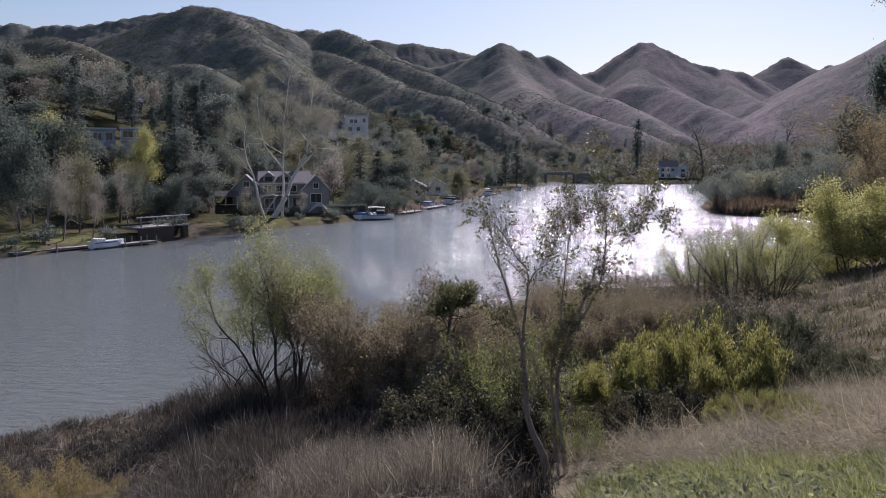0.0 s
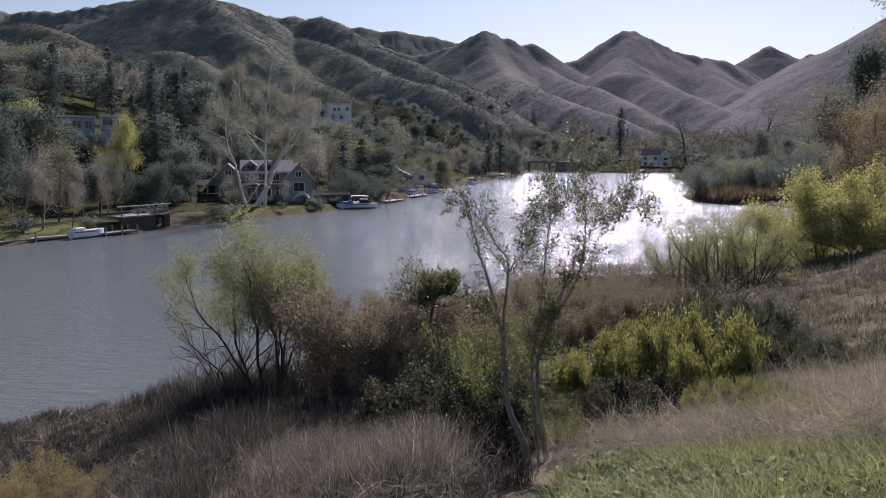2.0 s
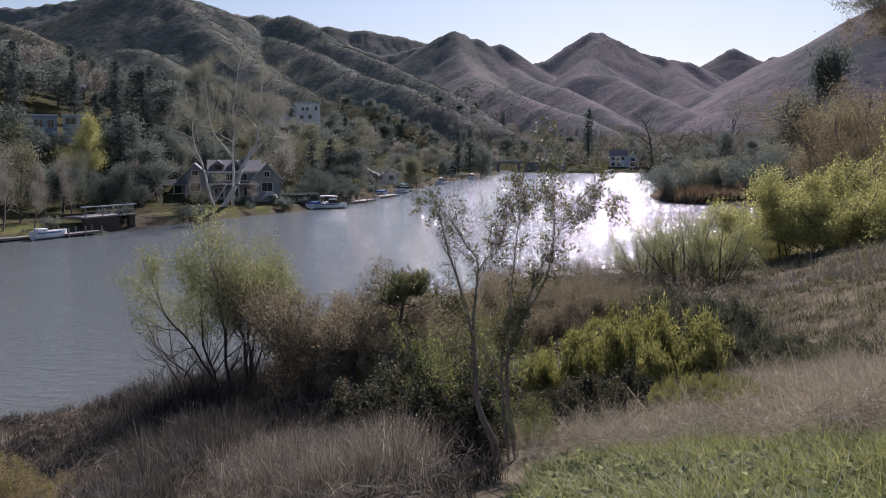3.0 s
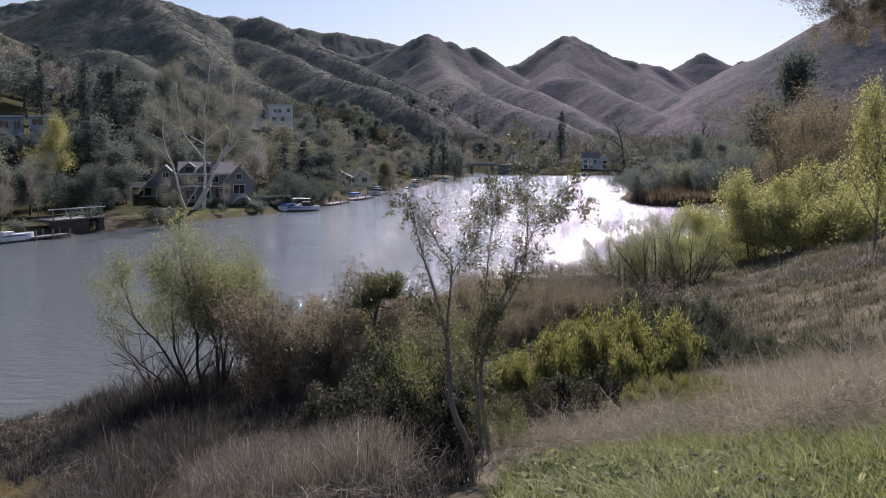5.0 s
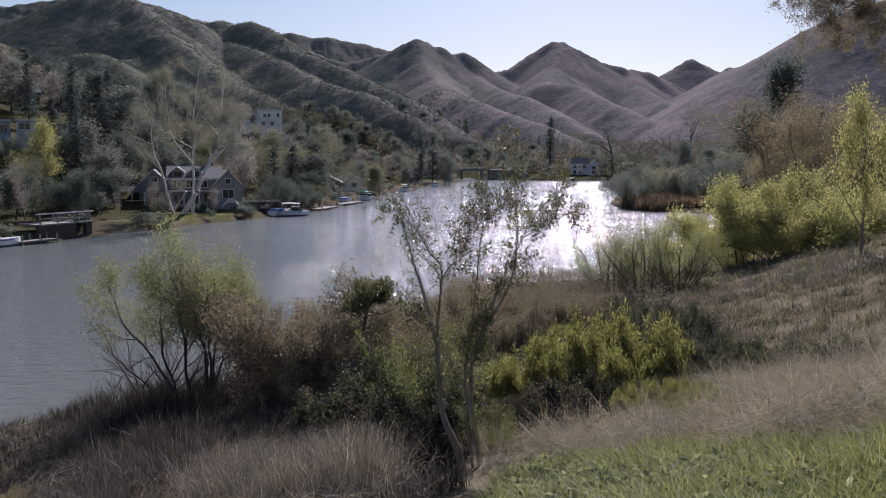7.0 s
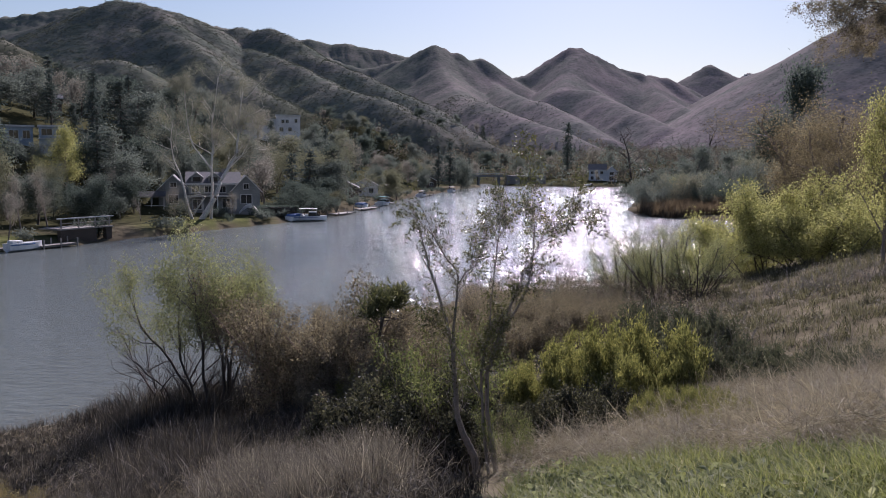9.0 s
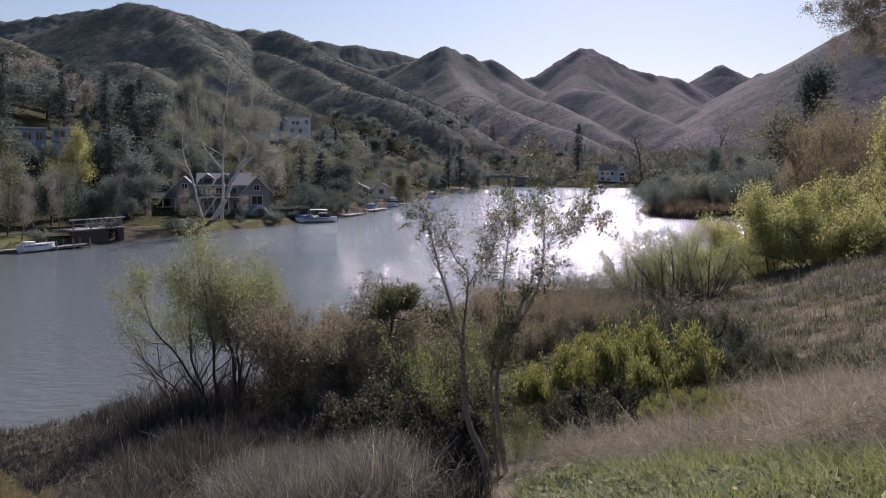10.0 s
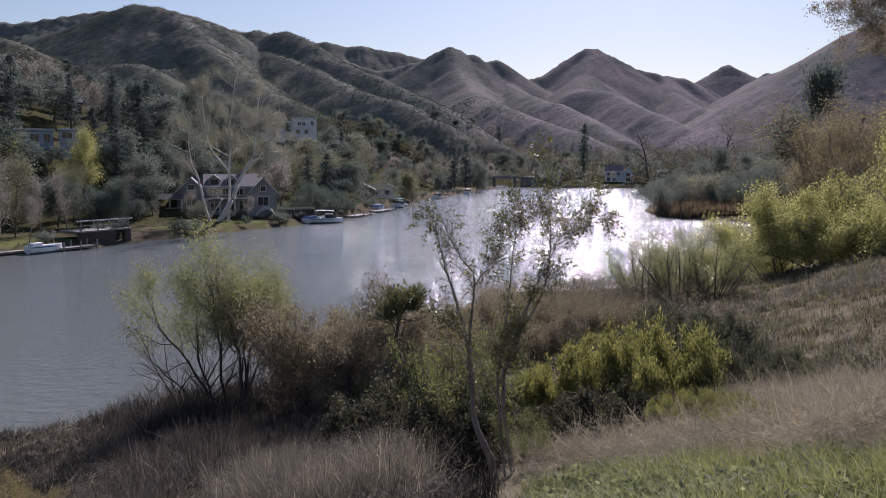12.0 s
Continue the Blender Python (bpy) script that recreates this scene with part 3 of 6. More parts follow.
# ---- kinds of plants ----
for s in range(3):
    kind("oak", *plant_meshes(10 + s, LEAF_OAK, BARK_DARK, leaves=34, leaf=0.22, scatter=1.2, splay=10, angle=(62, 50), bare=(0.16, 0.2), ratio=(0.62, 0.5)))
    kind("olive", *plant_meshes(20 + s, LEAF_OLIVE, BARK_DARK, leaves=30, leaf=0.21, scatter=1.1, bare=(0.16, 0.2), ratio=(0.58, 0.5)))
    kind("gold", *plant_meshes(30 + s, LEAF_GOLD, BARK_DARK, leaves=28, leaf=0.20, scatter=1.1, angle=(64, 50), bare=(0.16, 0.2), ratio=(0.62, 0.5)))
    kind("lime", *plant_meshes(40 + s, LEAF_LIME, BARK_GREY, leaves=36, leaf=0.19, scatter=1.0, bare=(0.14, 0.2), ratio=(0.56, 0.5)))
    kind("tan", *plant_meshes(50 + s, LEAF_TAN, BARK_GREY, leaves=9, leaf=0.17, scatter=0.9, children=(9, 6), angle=(40, 40), sides=(5, 3, 3)))
    kind("bare", *plant_meshes(60 + s, LEAF_TAN, BARK_DARK, leaves=0, girth=0.017, thin=0.6, steps=(6, 6, 5, 3), wander=(0.1, 0.2, 0.25, 0.3), rise=(0.05, 0.02, 0.03, 0.05), sides=(6, 4, 3, 3), children=(11, 7, 5), bare=(0.3, 0.2, 0.2), angle=(55, 50, 45), ratio=(0.8, 0.6, 0.55), taper=0.12))
    kind("oak_far", *plant_meshes(110 + s, LEAF_OAK, BARK_DARK, leaves=30, leaf=0.34, scatter=1.4, splay=10, angle=(62, 50), bare=(0.1, 0.2), ratio=(0.62, 0.5), sides=(5, 3, 3)))
    kind("olive_far", *plant_meshes(120 + s, LEAF_OLIVE, BARK_DARK, leaves=26, leaf=0.31, scatter=1.3, angle=(62, 50), bare=(0.1, 0.2), ratio=(0.62, 0.5), sides=(5, 3, 3)))
    kind("gold_far", *plant_meshes(130 + s, LEAF_GOLD, BARK_DARK, leaves=26, leaf=0.3, scatter=1.3, angle=(62, 50), bare=(0.1, 0.2), ratio=(0.62, 0.5), sides=(5, 3, 3)))
    kind("tan_far", *plant_meshes(150 + s, LEAF_TAN, BARK_GREY, leaves=6, leaf=0.28, scatter=1.0, children=(9, 7), sides=(5, 3, 3)))
    kind("pine_far", *conifer_meshes(170 + s, 12, 2.4, 15, LEAF_PINE, BARK_DARK, 12, 0.7))
    kind("pine", *conifer_meshes(70 + s, 12, 2.6, 22, LEAF_PINE, BARK_DARK))
kind("willow", *plant_meshes(90, LEAF_WILLOW, BARK_DARK, stems=9, splay=34, foot=0.8, height=6, girth=0.010, reach=0.75, steps=(9, 7, 5, 4), wander=(0.17, 0.2, 0.2, 0.2), rise=(0.06, 0.08, 0.05, 0.0), sides=(6, 5, 3, 3), children=(7, 5, 4), bare=(0.4, 0.25, 0.1), angle=(40, 40, 40), ratio=(0.5, 0.55, 0.5), leaf_from=2, leaves=8, leaf=0.078, slim=0.34, scatter=0.45, clear=1.8))
kind("yellowbush", *plant_meshes(95, LEAF_LIME, BARK_DARK, stems=15, splay=52, foot=1.2, height=5, girth=0.008, steps=(7, 6, 5), wander=(0.12, 0.18, 0.22), rise=(0.06, 0.07, 0.05), sides=(5, 4, 3), children=(9, 7), bare=(0.25, 0.15), angle=(40, 42), ratio=(0.5, 0.5), leaf_from=2, leaves=9, leaf=0.11, slim=0.45, scatter=0.42, clear=0.5))
kind("brownbush", *plant_meshes(96, LEAF_BROWN, TWIG_BROWN, stems=16, splay=52, foot=0.9, height=3, girth=0.011, steps=(7, 5, 4), wander=(0.13, 0.18, 0.22), rise=(0.05, 0.06, 0.04), sides=(4, 3, 3), children=(8, 5), bare=(0.12, 0.1), angle=(36, 42), ratio=(0.48, 0.5), leaf_from=1, leaves=15, leaf=0.048, slim=0.5, scatter=0.2))
for s in range(3):
    kind("brush_low", *plant_meshes(196 + s, LEAF_BROWN, TWIG_BROWN, stems=10, splay=50, foot=0.6, height=3, girth=0.006, steps=(5, 3), wander=(0.12, 0.2), rise=(0.06, 0.08), sides=(3, 3), children=(9,), bare=(0.1,), angle=(34,), ratio=(0.45,), leaf_from=0, leaves=3, leaf=0.11, slim=0.4, scatter=0.4))
    kind("sage_low", *plant_meshes(296 + s, LEAF_SAGE, TWIG_BROWN, stems=14, splay=55, foot=0.4, height=1.2, girth=0.006, steps=(4, 3), wander=(0.12, 0.16), rise=(0.06, 0.08), sides=(3, 3), children=(9,), bare=(0.15,), angle=(32,), ratio=(0.4,), leaf_from=0, leaves=4, leaf=0.06, slim=0.3, scatter=0.1, up=0.6))
kind("broom", *plant_meshes(97, LEAF_BROOM, BARK_DARK, stems=26, splay=44, foot=0.3, height=1.5, girth=0.006, steps=(6, 5), wander=(0.12, 0.16), rise=(0.07, 0.10), sides=(3, 3), children=(13,), bare=(0.3,), angle=(34,), ratio=(0.38,), leaf_from=0, leaves=22, leaf=0.055, slim=0.24, scatter=0.08, up=1.4, clear=0.3))
kind("paleshrub", *plant_meshes(99, LEAF_WILLOW, BARK_DARK, stems=17, splay=40, foot=0.8, height=4, girth=0.014, reach=0.9, steps=(8, 6, 4), wander=(0.09, 0.15, 0.2), rise=(0.05, 0.06, 0.04), sides=(4, 3, 3), children=(7, 6), bare=(0.2, 0.15), angle=(32, 35), ratio=(0.45, 0.5), leaf_from=1, leaves=4, leaf=0.075, slim=0.45, scatter=0.25))
kind("darkbush", *plant_meshes(100, LEAF_DARK, BARK_DARK, stems=15, splay=54, foot=0.3, height=1.5, girth=0.008, steps=(6, 5, 3), wander=(0.12, 0.16, 0.2), rise=(0.06, 0.07, 0.05), sides=(4, 3, 3), children=(8, 5), bare=(0.12, 0.1), angle=(36, 40), ratio=(0.45, 0.5), leaf_from=1, leaves=7, leaf=0.060, slim=0.5, scatter=0.12))
kind("sage", *plant_meshes(101, LEAF_SAGE, TWIG_BROWN, stems=17, splay=52, foot=0.5, height=1.2, girth=0.006, steps=(6, 4), wander=(0.12, 0.16), rise=(0.06, 0.08), sides=(3, 3), children=(9,), bare=(0.15,), angle=(32,), ratio=(0.4,), leaf_from=0, leaves=14, leaf=0.07, slim=0.26, scatter=0.09, up=1.0))
kind("juniper", *plant_meshes(102, LEAF_YOUNG, BARK_DARK, stems=1, splay=3, height=3, girth=0.016, reach=0.9, steps=(6, 5, 3), wander=(0.05, 0.15, 0.2), rise=(0.05, 0.14, 0.1), sides=(6, 4, 3), children=(15, 6), bare=(0.74, 0.3), angle=(80, 45), ratio=(0.3, 0.5), leaf_from=1, leaves=14, leaf=0.10, slim=0.22, scatter=0.12, up=1.2, clear=1.9))
kind("russet", *plant_meshes(131, LEAF_RUSSET, BARK_GREY, leaves=26, leaf=0.12, scatter=0.9, angle=(62, 50), bare=(0.12, 0.2), ratio=(0.62, 0.5), stems=3, splay=22))
kind("bankbush", *plant_meshes(104, LEAF_OAK, BARK_DARK, stems=5, splay=45, height=3, girth=0.012, steps=(4, 3), wander=(0.12, 0.2), rise=(0.05, 0.05), sides=(3, 3), children=(7,), bare=(0.1,), angle=(45,), ratio=(0.5,), leaf_from=0, leaves=4, leaf=0.36, slim=0.5, scatter=0.6))
kind("bankbush", *plant_meshes(105, LEAF_OLIVE, BARK_DARK, stems=5, splay=45, height=3, girth=0.012, steps=(4, 3), wander=(0.12, 0.2), rise=(0.05, 0.05), sides=(3, 3), children=(7,), bare=(0.1,), angle=(45,), ratio=(0.5,), leaf_from=0, leaves=4, leaf=0.36, slim=0.5, scatter=0.6))
kind("bareshrub", *plant_meshes(106, LEAF_TAN, BARK_DARK, stems=10, splay=54, foot=0.3, height=4, girth=0.009, steps=(8, 6, 5), wander=(0.17, 0.2, 0.2), rise=(0.05, 0.05, 0.04), sides=(5, 3, 3), children=(8, 6), bare=(0.2, 0.2), angle=(30, 35), ratio=(0.5, 0.5), leaves=0))
kind("paletwig", *plant_meshes(111, LEAF_TAN, TWIG_PALE, stems=15, splay=58, foot=0.5, height=1.2, girth=0.011, steps=(6, 5, 3), wander=(0.16, 0.22, 0.25), rise=(0.02, 0.03, 0.03), sides=(3, 3, 3), children=(7, 4), bare=(0.1, 0.1), angle=(38, 40), ratio=(0.5, 0.5), leaves=0))
kind("rustbush", *plant_meshes(107, LEAF_STRAW, TWIG_BROWN, stems=12, splay=50, foot=0.4, height=1.5, girth=0.006, steps=(6, 5, 3), wander=(0.14, 0.18, 0.2), rise=(0.06, 0.06, 0.04), sides=(3, 3, 3), children=(6, 4), bare=(0.15, 0.1), angle=(36, 40), ratio=(0.45, 0.5), leaf_from=1, leaves=6, leaf=0.05, slim=0.4, scatter=0.12))
kind("darktwig", *plant_meshes(108, LEAF_BROWN, BARK_DARK, stems=16, splay=58, foot=0.5, height=1, girth=0.006, steps=(5, 4), wander=(0.15, 0.22), rise=(0.03, 0.05), sides=(3, 3), children=(9,), bare=(0.1,), angle=(36,), ratio=(0.45,), leaf_from=0, leaves=3, leaf=0.045, slim=0.3, scatter=0.1))
kind("greenbush", *plant_meshes(109, LEAF_BRIGHT, BARK_GREY, stems=9, splay=34, foot=0.3, height=2.4, girth=0.007, steps=(7, 5, 3), wander=(0.1, 0.15, 0.2), rise=(0.05, 0.06, 0.03), sides=(4, 3, 3), children=(6, 4), bare=(0.35, 0.15), angle=(36, 42), ratio=(0.42, 0.5), leaf_from=1, leaves=4, leaf=0.06, slim=0.4, scatter=0.13))
for nm, mt, sd in (("thicket", LEAF_OLIVE, 120), ("thicket_dark", LEAF_OAK, 121), ("thicket_fresh", LEAF_SYC, 122)):
    kind(nm, *plant_meshes(sd, mt, BARK_DARK, stems=10, splay=52, foot=1.0, height=8, girth=0.01, steps=(5, 4, 3), wander=(0.1, 0.16, 0.2), rise=(0.08, 0.06, 0.04), sides=(4, 3, 3), children=(6, 4), bare=(0.1, 0.1), angle=(42, 42), ratio=(0.5, 0.5), leaf_from=0, leaves=8, leaf=0.28, slim=0.5, scatter=0.9))
random.seed(4)
NEAR_TREES = [
    ("oak", -48.9, 88, 17.3, 0.9),
    ("oak", -54.1, 92, 18.7, 1),
    ("oak", -51.1, 95, 14.5, 0.7),
    ("gold", -43.4, 91, 13.8, 0.62),
    ("tan", -44.9, 86, 11.3, 0.8),
    ("tan", -41.9, 84, 8.7, 0.8),
    ("tan", -40.9, 92, 10.6, 0.75),
    ("tan", -40.4, 98, 11.4, 0.75),
    ("tan", -39.6, 86, 6.8, 0.7),
    ("lime", -60.8, 120, 20.0, 1.0),
    ("lime", -56.0, 116, 18.0, 1.0),
    ("lime", -45.6, 118, 15.5, 1.0),
    ("gold", -43.7, 108, 11.6, 0.6),
    ("oak", -35.8, 104, 10.3, 0.85),
    ("pine", -49.3, 140, 22.1, 1.5),
    ("pine", -51.0, 160, 26.0, 1.5),
    ("pine", -49.5, 132, 19.1, 1.4),
    ("olive", -37.0, 135, 13.9, 0.8),
    ("olive", -43.8, 150, 16.1, 0.8),
    ("oak", -42.7, 112, 8.6, 0.7),
    ("olive", -36.2, 112, 6.1, 0.7),
    ("tan", -33.4, 112, 4.9, 0.7),
    ("tan", -46.8, 84, 6.9, 0.7),
    ("oak", -138.0, 285, 49.4, 0.9),
    ("oak", -125.0, 270, 44.6, 0.9),
    ("olive", -117.1, 265, 41.0, 0.8),
    ("pine", -116.8, 290, 48.1, 1.6),
    ("pine", -109.4, 280, 44.4, 1.6),
    ("oak", -106.0, 280, 44.7, 0.8),
    ("oak", -94.2, 260, 39.0, 0.9),
    ("oak", -89.9, 270, 41.2, 0.9),
    ("olive", -87.0, 250, 35.2, 0.9),
    ("oak", -131.4, 250, 37.0, 1),
    ("olive", -149.6, 270, 43.1, 1),
    ("oak", -102.7, 205, 30.5, 0.9),
    ("olive", -76.7, 240, 31.6, 0.9),
    ("olive", -87.7, 190, 26.9, 0.9),
    ("oak", -81.4, 195, 28.1, 0.8),
    ("pine", -69.9, 250, 29.8, 1.5),
    ("pine", -60.0, 240, 34.2, 1.4),
    ("oak", -70.1, 235, 26.9, 0.8),
    ("olive", -61.1, 230, 24.9, 0.9),
]
HILL_TREES = [
    ("oak", -120.6, 280, 43.3, 1.2),
    ("olive", -93.7, 220, 25.7, 1.2),
    ("oak", -101.1, 300, 43.7, 1),
    ("olive", -88.4, 280, 36.3, 1),
    ("olive", -50.4, 190, 24.8, 1),
    ("pine", -50.1, 200, 27.8, 1.2),
    ("olive", -27.8, 170, 18.9, 1),
    ("olive", -24.2, 170, 9.6, 1),
    ("oak", -14.8, 145, 8.5, 1.2),
    ("gold", -15.9, 175, 16.0, 1),
    ("gold", -22.9, 180, 14.9, 1),
    ("gold", -5.1, 180, 18.8, 1.2),
    ("gold", -11.1, 180, 13.6, 1),
    ("gold", 5.7, 215, 12.1, 1),
]
END_TREES = [
    ("olive", -0.7, 225, 10.6, 1),
    ("olive", 18.0, 285, 10.0, 1),
    ("pine", 25.2, 310, 18.7, 1.2),
    ("pine", 30.2, 315, 19.8, 1.2),
    ("olive", 35.4, 320, 16.7, 1),
    ("tan", 63.7, 480, 17.8, 1),
    ("pine", 121.3, 480, 37.9, 1),
    ("tan", 137.4, 480, 28.2, 1),
    ("bare", 146.2, 430, 39.3, 1.3),
    ("bare", 158.9, 430, 34.0, 1),
    ("bare", 148.9, 340, 36.1, 1.4),
    ("olive", 146.7, 470, 22.7, 1),
    ("tan", 111.2, 480, 20.6, 1),
]
RIGHT_TREES = [
    ("olive", 90.1, 480, 20.6, 1),
    ("olive", 73.4, 190, 11.4, 1.4),
    ("lime", 76.9, 185, 10.4, 1.4),
    ("olive", 81.5, 180, 9.4, 1.4),
    ("olive", 111.5, 260, 19.4, 1.2),
    ("olive", 120.2, 250, 16.3, 1.2),
    ("oak", 121.6, 230, 28.5, 0.8),
    ("oak", 126.7, 220, 45.8, 0.7),
    ("russet", 65.3, 105, 21.2, 0.9),
    ("russet", 66.3, 100, 21.4, 0.9),
    ("russet", 66.9, 95, 20.5, 0.9),
    ("russet", 72.8, 125, 21.1, 0.9),
    ("russet", 58.5, 90, 15.7, 0.8),
    ("russet", 73.1, 120, 25.4, 1.3),
    ("russet", 69.6, 110, 20.5, 1.2),
]
LABELS = {"oak": "dark green live oak with a dense crown on the wooded bank", "olive": "grey-green leafy tree on the wooded slope",
          "gold": "golden-green spreading tree beside the lake", "lime": "tree in fresh bright yellow-green leaf", "tan": "thin nearly bare tree with tan leaves",
          "bare": "leafless dark tree with crooked limbs", "russet": "spreading tree with tan and russet spring leaves", "pine": "tall dark green conifer"}
THINGS = {"oak": "oak_tree", "olive": "grey_green_tree", "gold": "golden_tree", "lime": "spring_tree", "tan": "thin_tree", "bare": "leafless_tree", "russet": "russet_tree", "pine": "conifer"}
GROUPS = "trees round the lake"
standing = []


def tree(k, x, y, height, w=1.0, far=False, z=None, **kw):
    standing.append((x, y))
    return plant(k + "_far" if far and k + "_far" in KINDS else k, x, y, height, LABELS[k], "tree", THINGS[k], 12 if k == "pine" else 10.5, GROUPS, widen=w, z=z, **kw)


for k, x, y, top, w in NEAR_TREES + HILL_TREES + END_TREES + RIGHT_TREES:
    g = ground_z(x, y)
    tree(k, x, y, max(top - g, 3), w, far=math.hypot(x, y) > 200, z=g)


def wood(seed, count, corners, kinds, low, high, gap, clear=()):
    """Scatter trees over a patch of the plan, apart from one another and from clearings."""
    rng = random.Random(seed)
    (x0, y0), (x1, y1) = corners
    made = tries = 0
    while made < count and tries < count * 40:
        tries += 1
        x, y = rng.uniform(x0, x1), rng.uniform(y0, y1)
        z, dn, dl, dr, lake, peak = land(np.array([x]), np.array([y]))
        if lake[0] or min(dn[0], dl[0], dr[0]) < 4:
            continue
        if any(math.hypot(x - a, y - b) < gap for a, b in standing) or any(math.hypot(x - a, y - b) < c for a, b, c in clear):
            continue
        if abs(math.atan2(x, y)) > 0.72:
            continue
        tree(rng.choice(kinds), x, y, rng.uniform(low, high), rng.uniform(1.15, 1.6), far=math.hypot(x, y) > 112, z=float(z[0]), rng=rng)
        made += 1


CLEAR = [(-61, 137, 7), (-54, 137, 6), (-38, 298, 14), (-76, 270, 8), (-73, 180, 6), (-72, 137, 4), (-27, 132, 12), (-35, 128, 5), (-3, 216, 6), (126, 424, 12), (-24, 118, 10), (-32, 110, 6), (-40, 86, 6), (-46, 78, 5), (-34, 94, 5), (-16, 128, 7), (-56, 129, 6), (-52, 120, 5), (-49, 112, 4), (-70, 255, 7), (-66, 240, 6), (-36, 287, 10), (-34, 274, 9), (-32, 262, 8), (50, 396, 14), (57, 400, 14), (48, 380, 10)]
wood(1, 30, ((-100, 98), (-42, 152)), ["oak", "olive", "oak", "olive", "pine"], 8, 13, 4.5, CLEAR)
wood(6, 70, ((-120, 135), (0, 230)), ["oak", "olive", "olive", "tan", "gold", "pine", "tan"], 8, 14, 5.5, CLEAR)
wood(7, 14, ((-72, 100), (-36, 130)), ["oak", "olive", "olive", "oak"], 5, 9, 4.0, CLEAR)
wood(2, 130, ((-230, 200), (0, 420)), ["oak", "oak", "olive", "olive", "pine", "tan"], 9, 16, 7.5, CLEAR)
wood(3, 70, ((-40, 280), (60, 620)), ["olive", "gold", "tan", "oak", "tan"], 8, 14, 8, CLEAR)
wood(4, 60, ((40, 440), (330, 760)), ["tan", "oak", "olive", "tan", "bare", "pine"], 9, 15, 13)
wood(5, 35, ((85, 150), (330, 460)), ["olive", "oak", "tan", "gold", "olive"], 6, 11, 10)



def clumps(rng, x, y, z, tall, wide, each, leaf):
    """Leafy clumps, one at each place, for woods and brush too far off to count."""
    n = len(x)
    d = rng.normal(size=(n, each, 3))
    d = unit(d) * rng.uniform(0.55, 1.0, (n, each, 1))
    c = np.stack([x, y, z + tall * 0.5], 1)[:, None] + d * np.stack([wide, wide, tall * 0.5], 1)[:, None]
    return leaves_at(rng, c.reshape(-1, 3), leaf, 0.7)


def far_woods():
    r = np.random.default_rng(77)
    for name, label, mat, n, seed in (("far_woods", "distant grey-green woods on the valley floor", LEAF_OLIVE, 800, 1), ("far_woods", "distant dark oaks on the valley floor", LEAF_OAK, 700, 2), ("far_woods", "distant bare brown woods on the valley floor", LEAF_GREYWOOD, 2400, 3)):
        a, d = np.radians(r.uniform(-30, 40, n * 3)), np.sqrt(r.uniform(400 ** 2, 1250 ** 2, n * 3))
        x, y = np.sin(a) * d, np.cos(a) * d
        z, dn, dl, dr, lake, peak = land(x, y)
        k = ~lake & (z < 16 + 24 * r.uniform(0, 1, n * 3)) & (np.hypot(x - 55, y - 410) > 26) & (np.hypot(x - 126, y - 415) > 16) & (np.minimum(dr, dl) > 4)
        x, y, z = x[k][:n], y[k][:n], z[k][:n]
        tall = r.uniform(5, 12, len(x))
        tagged(new(name, mesh_of(name, *clumps(r, x, y, z, tall, tall * r.uniform(0.3, 0.5, len(x)), 40, 1.25), mat)), label, "woods", kind="stuff")
    n = 60000
    a, d = np.radians(r.uniform(-36, 42, n)), np.sqrt(r.uniform(450 ** 2, 1150 ** 2, n))
    x, y = np.sin(a) * d, np.cos(a) * d
    z = land(x, y)[0]
    k = (z > 8) & ((x < 0.1 * y) | (r.uniform(0, 1, n) < 0.35 * fade(0.28, 0.1, x / y))) & (fbm(x / 60, y / 60, 3, 91) > -0.22)
    x, y, z = x[k], y[k], z[k]
    tall = r.uniform(0.9, 2.4, len(x))
    tagged(new("chaparral", mesh_of("chaparral", *clumps(r, x, y, z - 0.3, tall, tall * 0.7, 5, 1.1), LEAF_CHAP)), "dark chaparral shrubs over the mountainsides", "brush", kind="stuff")


far_woods()

# ---- the white sycamore on the lawn: its limbs, from the foot upwards ----
BOUGHS = []
BOUGHS.append([(-0.2, 0.0, -0.7), (1.3, 0.0, 1.3), (2.4, 0.0, 3.3), (3.1, 0.0, 5.3), (4.2, 0.0, 7.4), (5.6, 0.0, 9.4), (6.0, 0.0, 11.9), (6.2, 0.0, 14.5), (6.5, 0.0, 16.8), (6.9, 0.0, 19.2)])
BOUGHS.append([(1.5, 0.8, 1.7), (1.9, 0.8, 4.6), (1.8, 0.8, 7.6), (2.1, 0.8, 10.7), (2.0, 0.8, 13.7), (2.6, 0.8, 17.6), (3.1, 0.8, 21.4)])
BOUGHS.append([(-0.9, -0.5, 0.4), (-1.7, -0.5, 2.4), (-2.1, -0.5, 4.8), (-2.6, -0.5, 6.8), (-3.4, -0.5, 8.9), (-3.8, -0.5, 11.9), (-3.3, -0.5, 14.9)])
BOUGHS.append([(1.9, 0.4, 7.6), (0.5, 0.4, 9.4), (-0.8, 0.4, 11.1), (-1.4, 0.4, 13.7), (-1.7, 0.4, 16.7), (-1.8, 0.4, 20.1)])
BOUGHS.append([(4.0, 1.2, 7.4), (6.3, 1.2, 9.6), (7.6, 1.2, 12.0), (8.0, 1.2, 15.0)])
BOUGHS.append([(-0.8, -0.5, 0.6), (0.3, -0.5, 2.3), (1.1, -0.5, 3.4), (-0.1, -0.5, 3.7), (-1.4, -0.5, 3.2)])


